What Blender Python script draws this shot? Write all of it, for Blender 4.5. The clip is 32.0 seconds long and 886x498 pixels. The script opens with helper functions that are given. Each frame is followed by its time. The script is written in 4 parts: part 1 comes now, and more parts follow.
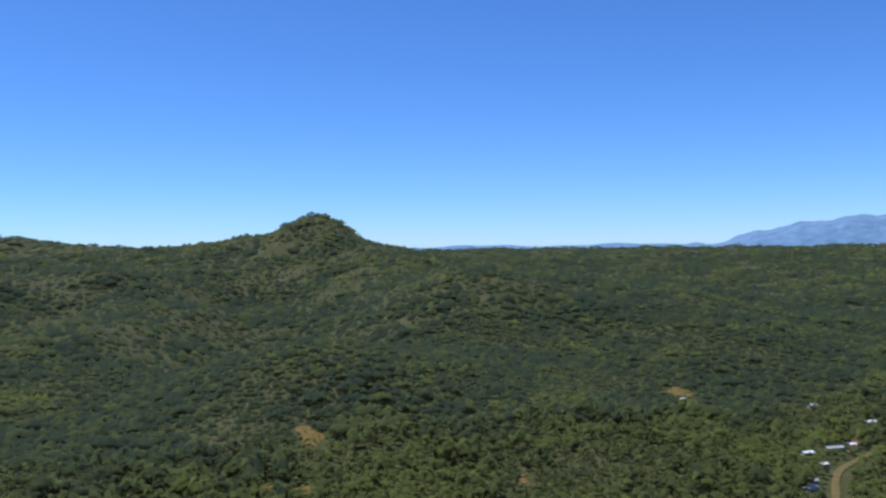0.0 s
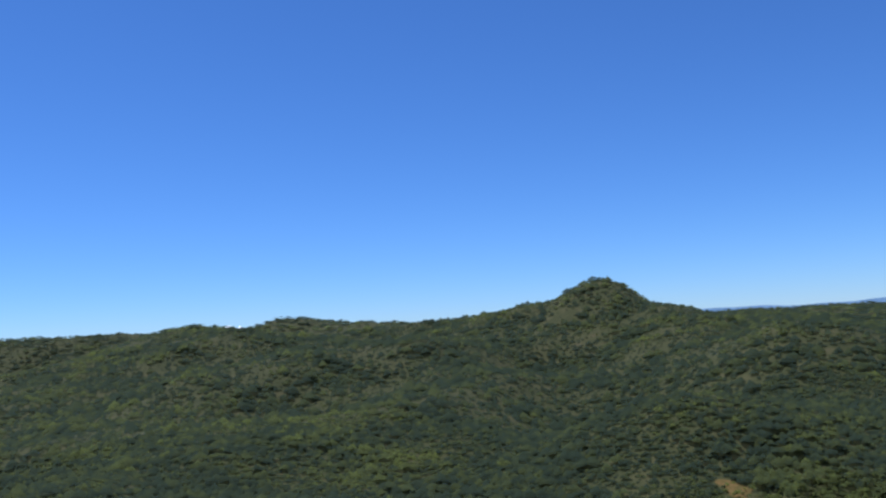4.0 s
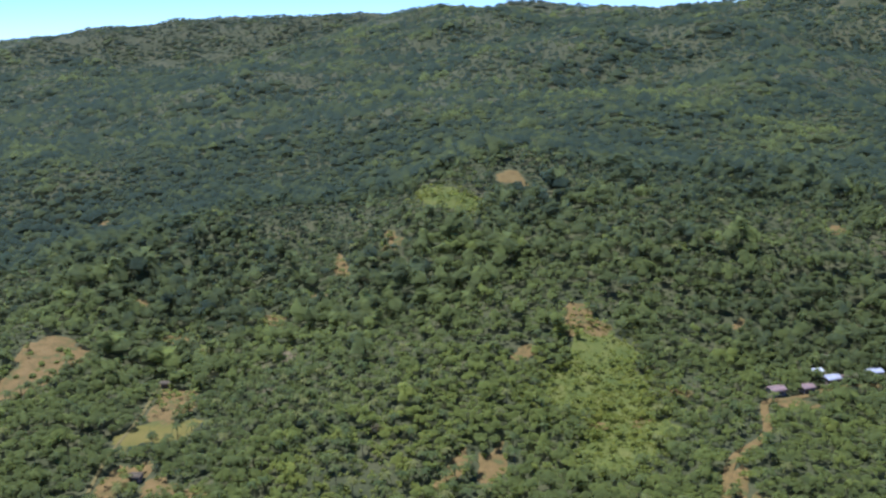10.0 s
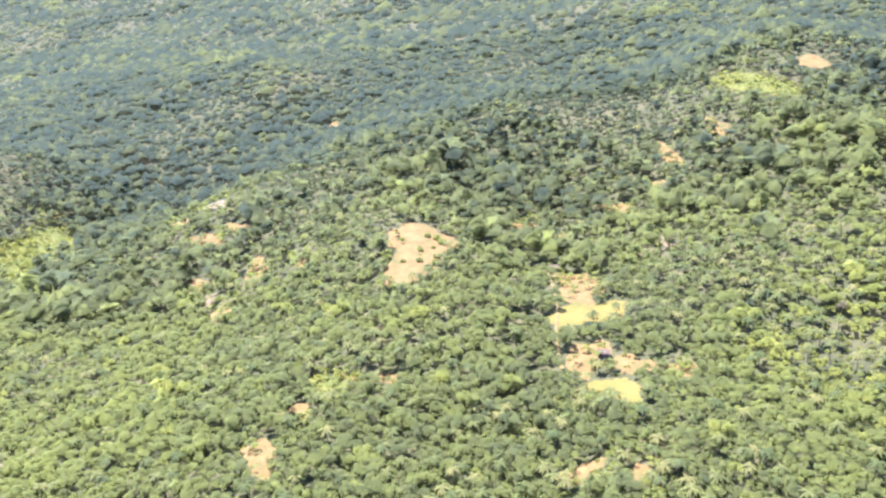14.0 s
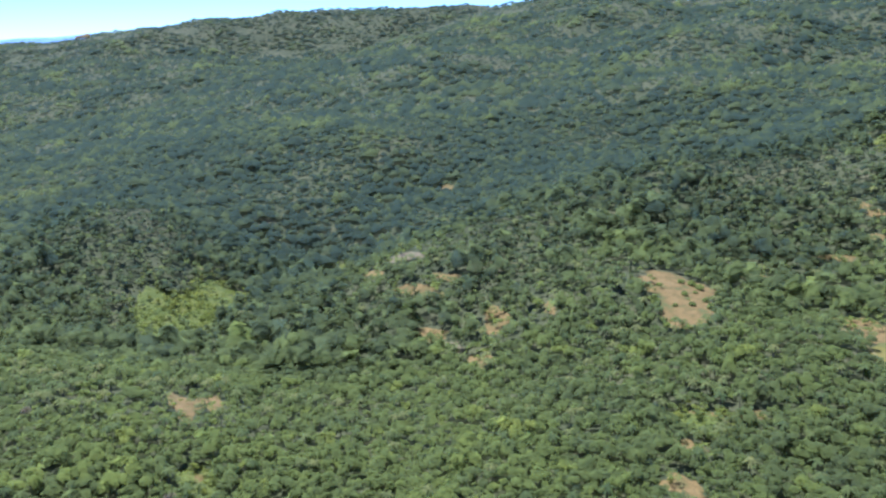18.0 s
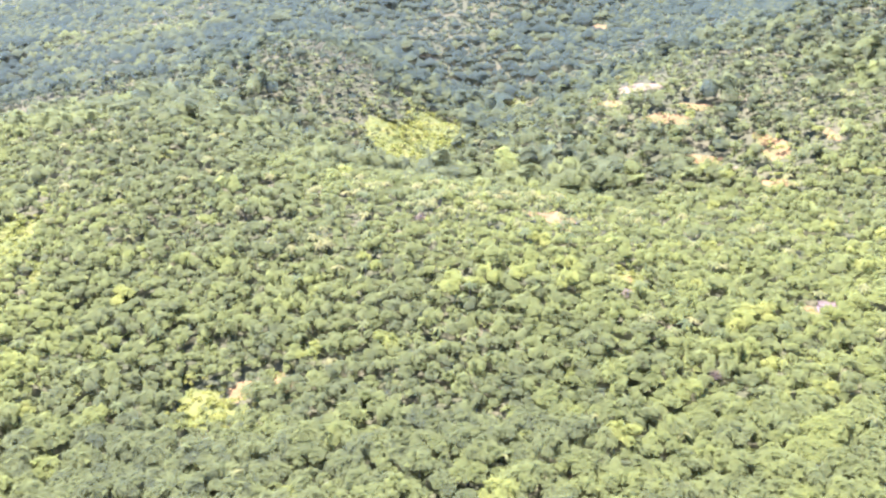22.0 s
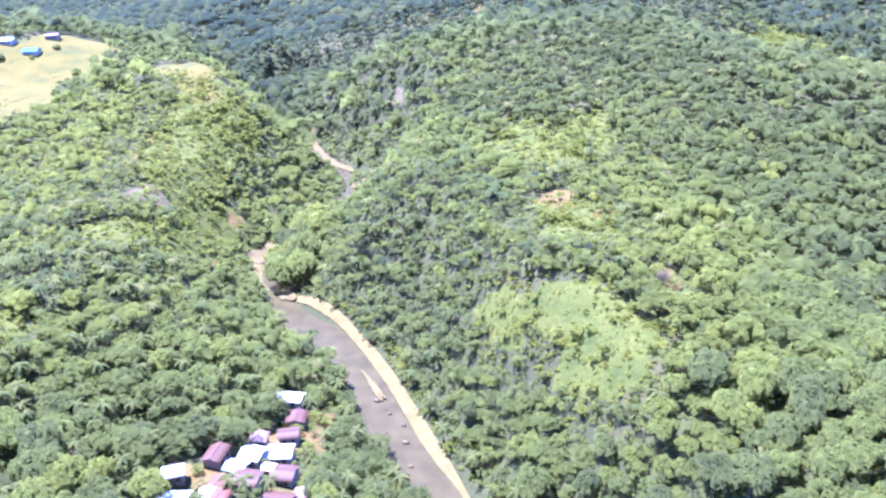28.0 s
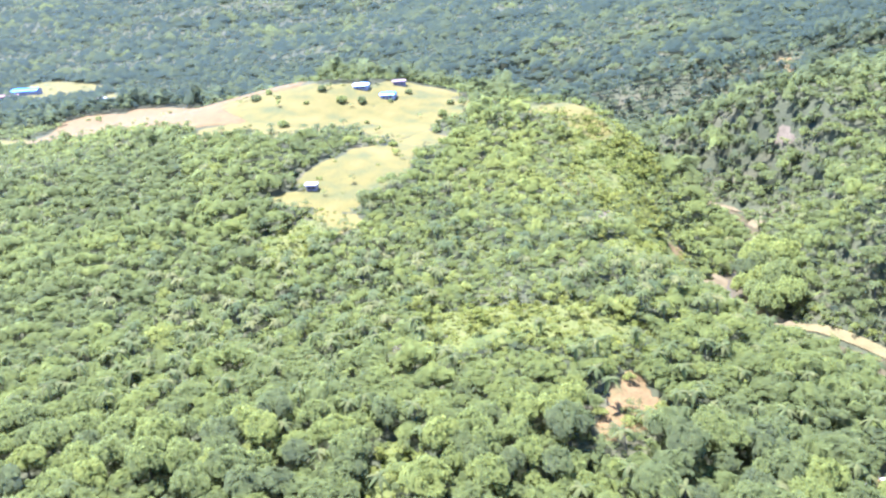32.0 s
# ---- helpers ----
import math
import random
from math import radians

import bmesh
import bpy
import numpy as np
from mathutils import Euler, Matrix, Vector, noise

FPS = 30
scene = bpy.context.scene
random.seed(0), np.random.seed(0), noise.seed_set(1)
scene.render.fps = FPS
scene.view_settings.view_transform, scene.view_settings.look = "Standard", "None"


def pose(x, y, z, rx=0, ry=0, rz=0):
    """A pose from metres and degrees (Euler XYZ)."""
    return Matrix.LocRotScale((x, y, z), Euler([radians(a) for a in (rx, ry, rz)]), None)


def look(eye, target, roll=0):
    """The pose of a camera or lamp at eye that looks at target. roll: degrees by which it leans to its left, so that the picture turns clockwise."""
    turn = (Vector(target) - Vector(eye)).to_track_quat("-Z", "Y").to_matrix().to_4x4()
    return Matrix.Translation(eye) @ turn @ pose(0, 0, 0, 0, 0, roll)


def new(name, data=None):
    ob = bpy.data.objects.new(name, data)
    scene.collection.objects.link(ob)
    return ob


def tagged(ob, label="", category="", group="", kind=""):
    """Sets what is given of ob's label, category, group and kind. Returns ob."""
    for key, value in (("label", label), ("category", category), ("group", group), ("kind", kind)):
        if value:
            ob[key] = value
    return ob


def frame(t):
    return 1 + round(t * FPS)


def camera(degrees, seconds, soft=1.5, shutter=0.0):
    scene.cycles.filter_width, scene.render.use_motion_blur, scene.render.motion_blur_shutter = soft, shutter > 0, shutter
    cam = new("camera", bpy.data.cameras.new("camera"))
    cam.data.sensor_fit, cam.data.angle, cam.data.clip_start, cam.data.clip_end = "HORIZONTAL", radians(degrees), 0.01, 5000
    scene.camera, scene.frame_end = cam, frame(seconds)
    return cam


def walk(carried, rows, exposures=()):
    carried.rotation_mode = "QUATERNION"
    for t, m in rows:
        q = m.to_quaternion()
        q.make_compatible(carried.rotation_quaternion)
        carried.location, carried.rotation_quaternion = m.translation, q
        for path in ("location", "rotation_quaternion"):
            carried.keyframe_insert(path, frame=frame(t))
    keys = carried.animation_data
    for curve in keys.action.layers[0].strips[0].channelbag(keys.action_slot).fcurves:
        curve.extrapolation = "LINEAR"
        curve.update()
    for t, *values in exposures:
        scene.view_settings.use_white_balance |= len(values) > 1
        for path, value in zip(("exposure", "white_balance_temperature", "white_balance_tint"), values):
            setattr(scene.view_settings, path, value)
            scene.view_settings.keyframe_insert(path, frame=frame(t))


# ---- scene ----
cam = camera(52.8, 32.0, soft=2.5)
METRES, EYE, TILT, LEAN, TURN = 1200.0, 300.0, -0.3, 0.8, 0.0
ROWS = [
    (0.0, -0.00612, 0.00787, -0.00032, 0.0, 0.0, -0.0),
    (0.5, -0.02130, 0.00669, -0.00175, 1.48, 1.87, -0.47),
    (1.0, -0.03644, 0.00522, -0.00319, 3.4, 4.34, 0.28),
    (1.5, -0.05156, 0.00348, -0.00463, 6.31, 5.73, 1.42),
    (2.0, -0.06665, 0.00146, -0.00607, 10.12, 6.05, 2.33),
    (2.5, -0.08170, -0.00082, -0.00752, 13.59, 6.54, 2.79),
    (4.5, -0.14161, -0.01241, -0.01335, 13.96, 3.59, 2.49),
    (5.0, -0.15651, -0.01589, -0.01482, 15.2, 1.6, 1.71),
    (5.5, -0.17138, -0.01960, -0.01629, 17.1, -0.19, 1.71),
    (6.0, -0.18622, -0.02351, -0.01777, 17.97, -0.88, 1.76),
    (6.5, -0.20103, -0.02763, -0.01925, 18.8, -2.28, 1.45),
    (7.0, -0.21581, -0.03196, -0.02074, 20.08, -3.64, 1.45),
    (7.5, -0.23055, -0.03647, -0.02223, 21.18, -5.36, 1.51),
    (8.0, -0.24527, -0.04116, -0.02372, 21.86, -6.73, 1.62),
    (8.5, -0.25995, -0.04604, -0.02522, 22.56, -8.02, 1.1),
    (9.0, -0.27460, -0.05108, -0.02672, 22.97, -9.28, 0.51),
    (9.5, -0.28923, -0.05629, -0.02823, 23.53, -11.77, 0.93),
    (10.0, -0.30382, -0.06165, -0.02974, 23.73, -13.99, 1.33),
    (10.5, -0.31838, -0.06716, -0.03126, 24.0, -15.48, 1.12),
    (11.0, -0.33291, -0.07281, -0.03278, 24.27, -16.25, 0.71),
    (11.5, -0.34740, -0.07859, -0.03430, 24.7, -16.64, 0.78),
    (12.0, -0.36187, -0.08450, -0.03583, 25.11, -17.11, 1.54),
    (12.5, -0.37631, -0.09053, -0.03737, 26.61, -18.45, 2.92),
    (13.0, -0.39071, -0.09668, -0.03890, 27.4, -19.08, 3.41),
    (13.5, -0.40509, -0.10293, -0.04044, 27.44, -19.33, 2.75),
    (15.5, -0.46227, -0.12883, -0.04665, 26.63, -17.39, 3.45),
    (16.0, -0.47649, -0.13550, -0.04822, 27.11, -18.52, 3.77),
    (16.5, -0.49068, -0.14223, -0.04978, 27.16, -17.81, 3.6),
    (17.0, -0.50484, -0.14902, -0.05136, 26.48, -15.85, 3.09),
    (17.5, -0.51897, -0.15585, -0.05293, 25.19, -13.69, 2.25),
    (18.0, -0.53306, -0.16273, -0.05451, 23.56, -13.66, 1.24),
    (18.5, -0.54713, -0.16964, -0.05610, 23.26, -13.25, 0.23),
    (19.0, -0.56116, -0.17657, -0.05769, 23.73, -13.69, -0.43),
    (19.5, -0.57516, -0.18353, -0.05928, 22.79, -16.33, -0.57),
    (20.0, -0.58914, -0.19049, -0.06088, 22.36, -18.71, -0.12),
    (20.5, -0.60308, -0.19747, -0.06248, 21.97, -20.41, 0.72),
    (21.0, -0.61699, -0.20444, -0.06409, 21.66, -21.5, 0.65),
    (21.5, -0.63086, -0.21140, -0.06570, 21.67, -22.41, 0.31),
    (22.0, -0.64471, -0.21834, -0.06731, 22.15, -22.4, 0.14),
    (22.5, -0.65853, -0.22526, -0.06893, 22.46, -21.27, 0.38),
    (23.0, -0.67232, -0.23215, -0.07055, 22.94, -20.55, 1.03),
    (23.5, -0.68607, -0.23901, -0.07218, 23.42, -19.95, 1.15),
    (24.0, -0.69979, -0.24581, -0.07381, 24.12, -19.73, 1.95),
    (24.5, -0.71349, -0.25257, -0.07545, 25.27, -19.58, 2.68),
    (26.5, -0.76795, -0.27893, -0.08204, 20.61, -22.56, 1.1),
    (27.0, -0.78149, -0.28531, -0.08369, 20.42, -24.04, 1.67),
    (27.5, -0.79500, -0.29160, -0.08535, 20.91, -24.38, 2.31),
    (28.0, -0.80847, -0.29779, -0.08702, 21.35, -24.25, 2.37),
    (28.5, -0.82192, -0.30387, -0.08869, 21.66, -24.0, 2.24),
    (29.0, -0.83533, -0.30984, -0.09037, 21.76, -23.44, 2.47),
    (29.5, -0.84872, -0.31568, -0.09204, 22.54, -22.81, 2.51),
    (30.0, -0.86207, -0.32139, -0.09373, 24.03, -22.21, 2.81),
    (30.5, -0.87539, -0.32696, -0.09542, 26.07, -21.61, 3.63),
    (31.0, -0.88868, -0.33238, -0.09711, 27.15, -20.91, 4.14),
    (31.5, -0.90194, -0.33766, -0.09880, 26.82, -19.57, 3.86),
    (32.0, -0.91517, -0.34277, -0.10050, 27.62, -18.7, 3.75),
]
EXPOSURES = [(0.0, 0.32, 5300, 17), (1.0, 0.22, 5300, 17), (2.0, -0.08, 5350, 17), (5.0, 0.28, 5200, 17), (7.0, 0.54, 5300, 17), (9.0, 0.64, 5300, 17), (9.6, 0.76, 5200, 17), (10.0, 0.97, 4830, 24), (10.6, 1.77, 4830, 27), (11.0, 2.24, 4830, 34), (12.0, 2.41, 4930, 34), (13.0, 2.77, 5130, 39), (16.0, 2.81, 5080, 41), (17.0, 2.77, 5030, 41), (17.5, 1.99, 4730, 25), (18.0, 1.47, 4630, 24), (19.0, 1.25, 4630, 24), (20.0, 2.39, 5150, 37), (21.0, 2.72, 5000, 46), (22.0, 3.14, 5100, 50), (23.0, 3.28, 5050, 50), (24.5, 3.21, 5000, 49), (28.0, 2.8, 4460, 49), (30.0, 2.72, 4430, 40), (32.0, 2.82, 4680, 39)]
walk(cam, [(t, pose(0, 0, EYE, TILT, LEAN, TURN) @ pose(METRES * x, METRES * y, METRES * z, 90 + pitch, roll, yaw)) for t, x, y, z, yaw, pitch, roll in ROWS], EXPOSURES)

# ---- sky and sun ----
world = bpy.data.worlds.new("sky")
scene.world = world
world.use_nodes = True
SUN_HIGH, SUN_FROM = 68.0, (-0.90, 0.25)      # degrees above the horizon; the side it stands on
wn = world.node_tree.nodes
sky = wn.new("ShaderNodeTexSky")
sky.sky_type, sky.sun_disc = "NISHITA", False
sky.sun_elevation, sky.sun_rotation = radians(SUN_HIGH), math.atan2(SUN_FROM[0], SUN_FROM[1])
sky.altitude, sky.air_density, sky.dust_density, sky.ozone_density = 2000, 1.0, 0.0, 7.0
wn["Background"].inputs["Strength"].default_value = 0.100
deep = wn.new("ShaderNodeMix")
deep.data_type, deep.blend_type = "RGBA", "MULTIPLY"
deep.inputs[0].default_value, deep.inputs[7].default_value = 1.0, (0.72, 0.87, 1.0, 1)
world.node_tree.links.new(sky.outputs["Color"], deep.inputs[6])
world.node_tree.links.new(deep.outputs[2], wn["Background"].inputs["Color"])
sun = new("sun", bpy.data.lights.new("sun", "SUN"))
sun.data.energy, sun.data.angle, sun.data.color = 5.0, radians(0.5), (1.0, 0.95, 0.86)
up = Vector((SUN_FROM[0], SUN_FROM[1], math.tan(radians(SUN_HIGH))))
sun.matrix_world = look(up * 500, (0, 0, 0))


# ---- materials ----
def material(name, rough=0.9, spec=0.3):
    m = bpy.data.materials.new(name)
    m.use_nodes = True
    b = m.node_tree.nodes["Principled BSDF"]
    b.inputs["Roughness"].default_value, b.inputs["Specular IOR Level"].default_value = rough, spec
    return m, m.node_tree.nodes, m.node_tree.links, b


def ramp(nodes, stops):
    r = nodes.new("ShaderNodeValToRGB")
    while len(r.color_ramp.elements) < len(stops):
        r.color_ramp.elements.new(0.5)
    for e, (p, c) in zip(r.color_ramp.elements, stops):
        e.position, e.color = p, (*c, 1)
    return r


def noisy(nodes, links, size, detail=5.0, coord=None):
    """Noise whose grains are about size metres."""
    n = nodes.new("ShaderNodeTexNoise")
    n.inputs["Scale"].default_value, n.inputs["Detail"].default_value = 1.0 / size, detail
    if coord is None:
        coord = nodes.new("ShaderNodeNewGeometry").outputs["Position"]
    links.new(coord, n.inputs["Vector"])
    return n


def blend(nodes, links, how, fac, a, b):
    mx = nodes.new("ShaderNodeMix")
    mx.data_type, mx.blend_type = "RGBA", how
    for sock, v in ((mx.inputs[0], fac), (mx.inputs[6], a), (mx.inputs[7], b)):
        if isinstance(v, bpy.types.NodeSocket):
            links.new(v, sock)
        else:
            sock.default_value = v if isinstance(v, float) else (*v, 1)
    return mx.outputs[2]


# lowest stop: blue-dark green that paints haze and gap shade on far crowns
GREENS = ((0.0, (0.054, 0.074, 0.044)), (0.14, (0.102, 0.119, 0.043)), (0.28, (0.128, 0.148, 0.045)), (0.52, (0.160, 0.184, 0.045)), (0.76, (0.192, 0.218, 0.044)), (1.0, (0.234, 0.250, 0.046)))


def foliage(name, single, greens=GREENS, shine=0.06, thin=0.40):
    """Leaves: a tint for each tree, a shift for each leaf, blotches and light that passes through."""
    m, n, l, b = material(name, 0.75, shine)
    if single:
        span = n.new("ShaderNodeMapRange")
        span.inputs["To Min"].default_value, span.inputs["To Max"].default_value = 0.22, 0.88
        l.new(n.new("ShaderNodeObjectInfo").outputs["Random"], span.inputs["Value"])
        tint = span.outputs["Result"]
    else:
        at = n.new("ShaderNodeAttribute")
        at.attribute_name = "tint"
        tint = at.outputs["Fac"]
    isle = n.new("ShaderNodeNewGeometry").outputs["Random Per Island"]
    shift = n.new("ShaderNodeMath")
    shift.operation = "MULTIPLY_ADD"
    l.new(isle, shift.inputs[0])
    shift.inputs[1].default_value = 0.30
    l.new(tint, shift.inputs[2])
    down = n.new("ShaderNodeMath")
    down.operation = "SUBTRACT"
    l.new(shift.outputs[0], down.inputs[0])
    down.inputs[1].default_value = 0.15
    r = ramp(n, greens)
    l.new(down.outputs[0], r.inputs[0])
    blotch = ramp(n, ((0.34, (0.64, 0.67, 0.70)), (0.66, (1.32, 1.30, 1.18))))
    sprays = noisy(n, l, 1.5, 6.0)
    sprays.inputs["Roughness"].default_value = 0.72
    l.new(sprays.outputs[0], blotch.inputs[0])
    col = blend(n, l, "MULTIPLY", 1.0, r.outputs[0], blotch.outputs[0])
    l.new(col, b.inputs["Base Color"])
    bp = n.new("ShaderNodeBump")
    bp.inputs["Strength"].default_value, bp.inputs["Distance"].default_value = 0.45, 1.2
    l.new(sprays.outputs[0], bp.inputs["Height"])
    l.new(bp.outputs[0], b.inputs["Normal"])
    tr = n.new("ShaderNodeBsdfTranslucent")
    l.new(col, tr.inputs["Color"])
    mix = n.new("ShaderNodeMixShader")
    mix.inputs[0].default_value = 0.63
    l.new(b.outputs[0], mix.inputs[1])
    l.new(tr.outputs[0], mix.inputs[2])
    gaps = n.new("ShaderNodeBsdfTransparent")
    airy = n.new("ShaderNodeMixShader")
    airy.inputs[0].default_value = thin
    l.new(mix.outputs[0], airy.inputs[1])
    l.new(gaps.outputs[0], airy.inputs[2])
    l.new(airy.outputs[0], n["Material Output"].inputs["Surface"])
    return m


def earth(name, stops, grain=0.5, wide=9.0, rough=0.95, bump=0.4):
    """Soil, grass or gravel: fine grain over wide stains."""
    m, n, l, b = material(name, rough, 0.15)
    fine = ramp(n, ((0.25, (0.72, 0.72, 0.72)), (0.75, (1.22, 1.20, 1.16))))
    l.new(noisy(n, l, grain, 6.0).outputs[0], fine.inputs[0])
    r = ramp(n, stops)
    l.new(noisy(n, l, wide, 7.0).outputs[0], r.inputs[0])
    l.new(blend(n, l, "MULTIPLY", 1.0, r.outputs[0], fine.outputs[0]), b.inputs["Base Color"])
    bp = n.new("ShaderNodeBump")
    bp.inputs["Strength"].default_value, bp.inputs["Distance"].default_value = bump, 0.4
    l.new(noisy(n, l, grain * 2, 4.0).outputs[0], bp.inputs["Height"])
    l.new(bp.outputs[0], b.inputs["Normal"])
    return m


def painted(name, colour, rough=0.45, metal=0.0, worn=(0.25, 0.16, 0.10), wear=0.35, streak=2.5):
    """Sheet roofs and plank walls: paint with worn and rusty stains."""
    m, n, l, b = material(name, rough, 0.4)
    b.inputs["Metallic"].default_value = metal
    mask = ramp(n, ((0.5, (0, 0, 0)), (0.78, (wear, wear, wear))))
    l.new(noisy(n, l, streak, 8.0).outputs[0], mask.inputs[0])
    fade = ramp(n, ((0.3, tuple(c * 0.82 for c in colour)), (0.7, tuple(min(1, c * 1.1) for c in colour))))
    l.new(noisy(n, l, 0.5, 4.0).outputs[0], fade.inputs[0])
    l.new(blend(n, l, "MIX", mask.outputs[0], fade.outputs[0], worn), b.inputs["Base Color"])
    return m


M_LEAF, M_LEAF_ONE = foliage("forest_leaves", False), foliage("tree_leaves", True, thin=0.30)
PALM_GREENS = ((0.0, (0.100, 0.128, 0.036)), (0.5, (0.158, 0.182, 0.044)), (1.0, (0.236, 0.228, 0.060)))
M_PALM, M_PALM_ONE = foliage("palm_leaves", False, PALM_GREENS, 0.18, 0.10), foliage("palm_fronds", True, PALM_GREENS, 0.18, 0.10)
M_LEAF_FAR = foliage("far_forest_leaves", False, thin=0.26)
BRUSH_GREENS = ((0.0, (0.098, 0.121, 0.021)), (0.5, (0.148, 0.168, 0.024)), (1.0, (0.206, 0.210, 0.032)))
M_BRUSH_LEAF = foliage("brush_leaves", False, BRUSH_GREENS, thin=0.25)
DRY = ((0.0, (0.20, 0.16, 0.09)), (1.0, (0.27, 0.20, 0.12)))
M_DRY = foliage("dry_twigs", True, DRY, 0.1)
M_BARK = earth("bark", ((0.3, (0.070, 0.058, 0.036)), (0.7, (0.135, 0.112, 0.075))), 0.12, 1.0)
M_FLOOR = earth("forest_floor", ((0.28, (0.034, 0.038, 0.012)), (0.5, (0.048, 0.050, 0.016)), (0.66, (0.064, 0.060, 0.021)), (0.8, (0.080, 0.064, 0.029))), 1.2, 22.0, bump=0.9)
M_SOIL = earth("orange_soil", ((0.30, (0.066, 0.072, 0.017)), (0.42, (0.100, 0.071, 0.018)), (0.56, (0.130, 0.084, 0.023)), (0.74, (0.148, 0.100, 0.030))), 0.7, 5.0)
M_RED = earth("red_soil", ((0.25, (0.090, 0.060, 0.015)), (0.55, (0.120, 0.082, 0.021)), (0.8, (0.134, 0.097, 0.029))), 0.5, 5.0)
M_GRASS = earth("dry_meadow", ((0.3, (0.062, 0.068, 0.016)), (0.5, (0.104, 0.088, 0.014)), (0.7, (0.128, 0.102, 0.020))), 0.6, 14.0)
M_BRUSH = earth("green_brush", ((0.25, (0.048, 0.062, 0.010)), (0.5, (0.078, 0.086, 0.013)), (0.78, (0.108, 0.103, 0.020))), 0.8, 8.0, bump=0.9)
M_GRAVEL = earth("river_gravel", ((0.3, (0.088, 0.067, 0.021)), (0.6, (0.122, 0.094, 0.033)), (0.8, (0.146, 0.116, 0.048))), 0.35, 5.0)
M_ROAD = earth("dirt_road", ((0.3, (0.106, 0.083, 0.023)), (0.7, (0.142, 0.113, 0.034))), 0.4, 4.0)
M_ROCK = earth("pale_rock", ((0.3, (0.088, 0.069, 0.030)), (0.7, (0.124, 0.097, 0.046))), 0.5, 3.0, bump=0.8)

M_WATER, wtn, wtl, wtb = material("river_water", 0.4, 0.10)
wr = ramp(wtn, ((0.3, (0.046, 0.037, 0.013)), (0.7, (0.074, 0.059, 0.021))))
wtl.new(noisy(wtn, wtl, 6.0).outputs[0], wr.inputs[0])
wtl.new(wr.outputs[0], wtb.inputs["Base Color"])
wb = wtn.new("ShaderNodeBump")
wb.inputs["Strength"].default_value, wb.inputs["Distance"].default_value = 0.25, 0.08
wtl.new(noisy(wtn, wtl, 0.8, 3.0).outputs[0], wb.inputs["Height"])
wtl.new(wb.outputs[0], wtb.inputs["Normal"])

M_ROOFS = {
    "silver": painted("zinc_sheet", (0.32, 0.32, 0.31), 0.6, 0.1, wear=0.5),
    "white": painted("white_sheet", (0.58, 0.57, 0.54), 0.6, wear=0.35),
    "maroon": painted("maroon_sheet", (0.078, 0.034, 0.014), 0.7, worn=(0.12, 0.07, 0.06)),
    "red": painted("red_sheet", (0.130, 0.045, 0.016), 0.7, worn=(0.18, 0.11, 0.09)),
    "rust": painted("rusty_sheet", (0.19, 0.125, 0.09), 0.7, worn=(0.20, 0.10, 0.06), wear=0.7),
    "blue": painted("blue_sheet", (0.03, 0.27, 0.66), 0.4, wear=0.06),
    "paleblue": painted("pale_blue_sheet", (0.46, 0.66, 0.80), 0.4, wear=0.15),
    "thatch": earth("palm_thatch", ((0.3, (0.065, 0.050, 0.028)), (0.7, (0.115, 0.090, 0.050))), 0.2, 1.5),
}
M_WALL = {"cream": painted("cream_wall", (0.38, 0.33, 0.25), 0.85), "wood": painted("plank_wall", (0.26, 0.19, 0.13), 0.85), "grey": painted("block_wall", (0.28, 0.27, 0.24), 0.9)}
M_FRAME = painted("door_wood", (0.16, 0.10, 0.06), 0.6)
M_GLASS, _n, _l, _b = material("window_glass", 0.05, 0.5)
_b.inputs["Base Color"].default_value = (0.02, 0.025, 0.03, 1)
# horizon hills: the blue of distance haze is painted into their base colour
M_HAZE_HILL = earth("haze_blue_hill", ((0.3, (0.10, 0.17, 0.25)), (0.7, (0.13, 0.20, 0.29))), 40.0, 300.0)
M_CLOUD, _n, _l, _b = material("cloud", 1.0, 0.0)
_b.inputs["Base Color"].default_value = (0.9, 0.9, 0.9, 1)
# weak white glow added to the cloud in place of scattered sunlight
_b.inputs["Emission Color"].default_value, _b.inputs["Emission Strength"].default_value = (1, 1, 1, 1), 0.35


# ---- the land ----
# hills as (x, y, rise, radius) in metres, from the river valley up to the far ridge
RIVER_HILLS = (
    (-1500, -46, 12, 90), (-1400, 30, 26, 85), (-1357, -91, 10, 60), (-1357, -28, -11, 60), (-1314, -43, 16, 170), (-1231, -217, -14, 60), (-1231, 35, 15, 60),
    (-1170, -220, 29, 85), (-1168, -28, -19, 60), (-1150, -270, -14, 85), (-1150, 60, 17, 85), (-1105, -217, -9, 60), (-1105, -154, -8, 60), (-1105, -91, 11, 60),
    (-1080, -160, -27, 85), (-1042, -154, 25, 60), (-1042, -91, -5, 60), (-1035, -110, 19, 85), (-1020, 10, 10, 85), (-933, 48, 12, 90), (-930, -80, -12, 85),
    (-870, 0, 19, 85), (-680, 60, 14, 85), (-350, 60, 17, 85))
SPUR_HILLS = (
    (-1672, 314, -21, 170), (-1640, 110, 11, 150), (-1406, 237, -31, 90), (-1231, 161, -17, 60), (-1216, 142, -12, 90), (-1168, 224, -10, 60), (-1122, 237, 20, 90),
    (-1105, 287, 11, 60), (-1060, 90, 21, 85), (-1042, 161, -10, 60), (-1028, 237, 22, 90), (-979, 287, -17, 60), (-950, 180, -19, 85), (-933, 332, -15, 90),
    (-870, 230, 21, 85), (-853, 161, -10, 60), (-853, 287, 9, 60), (-780, 330, 24, 85), (-727, 224, 24, 60), (-664, 161, 14, 60), (-555, 237, 17, 90),
    (-538, 98, 12, 60), (-480, 330, 20, 85), (-366, 237, 18, 90))
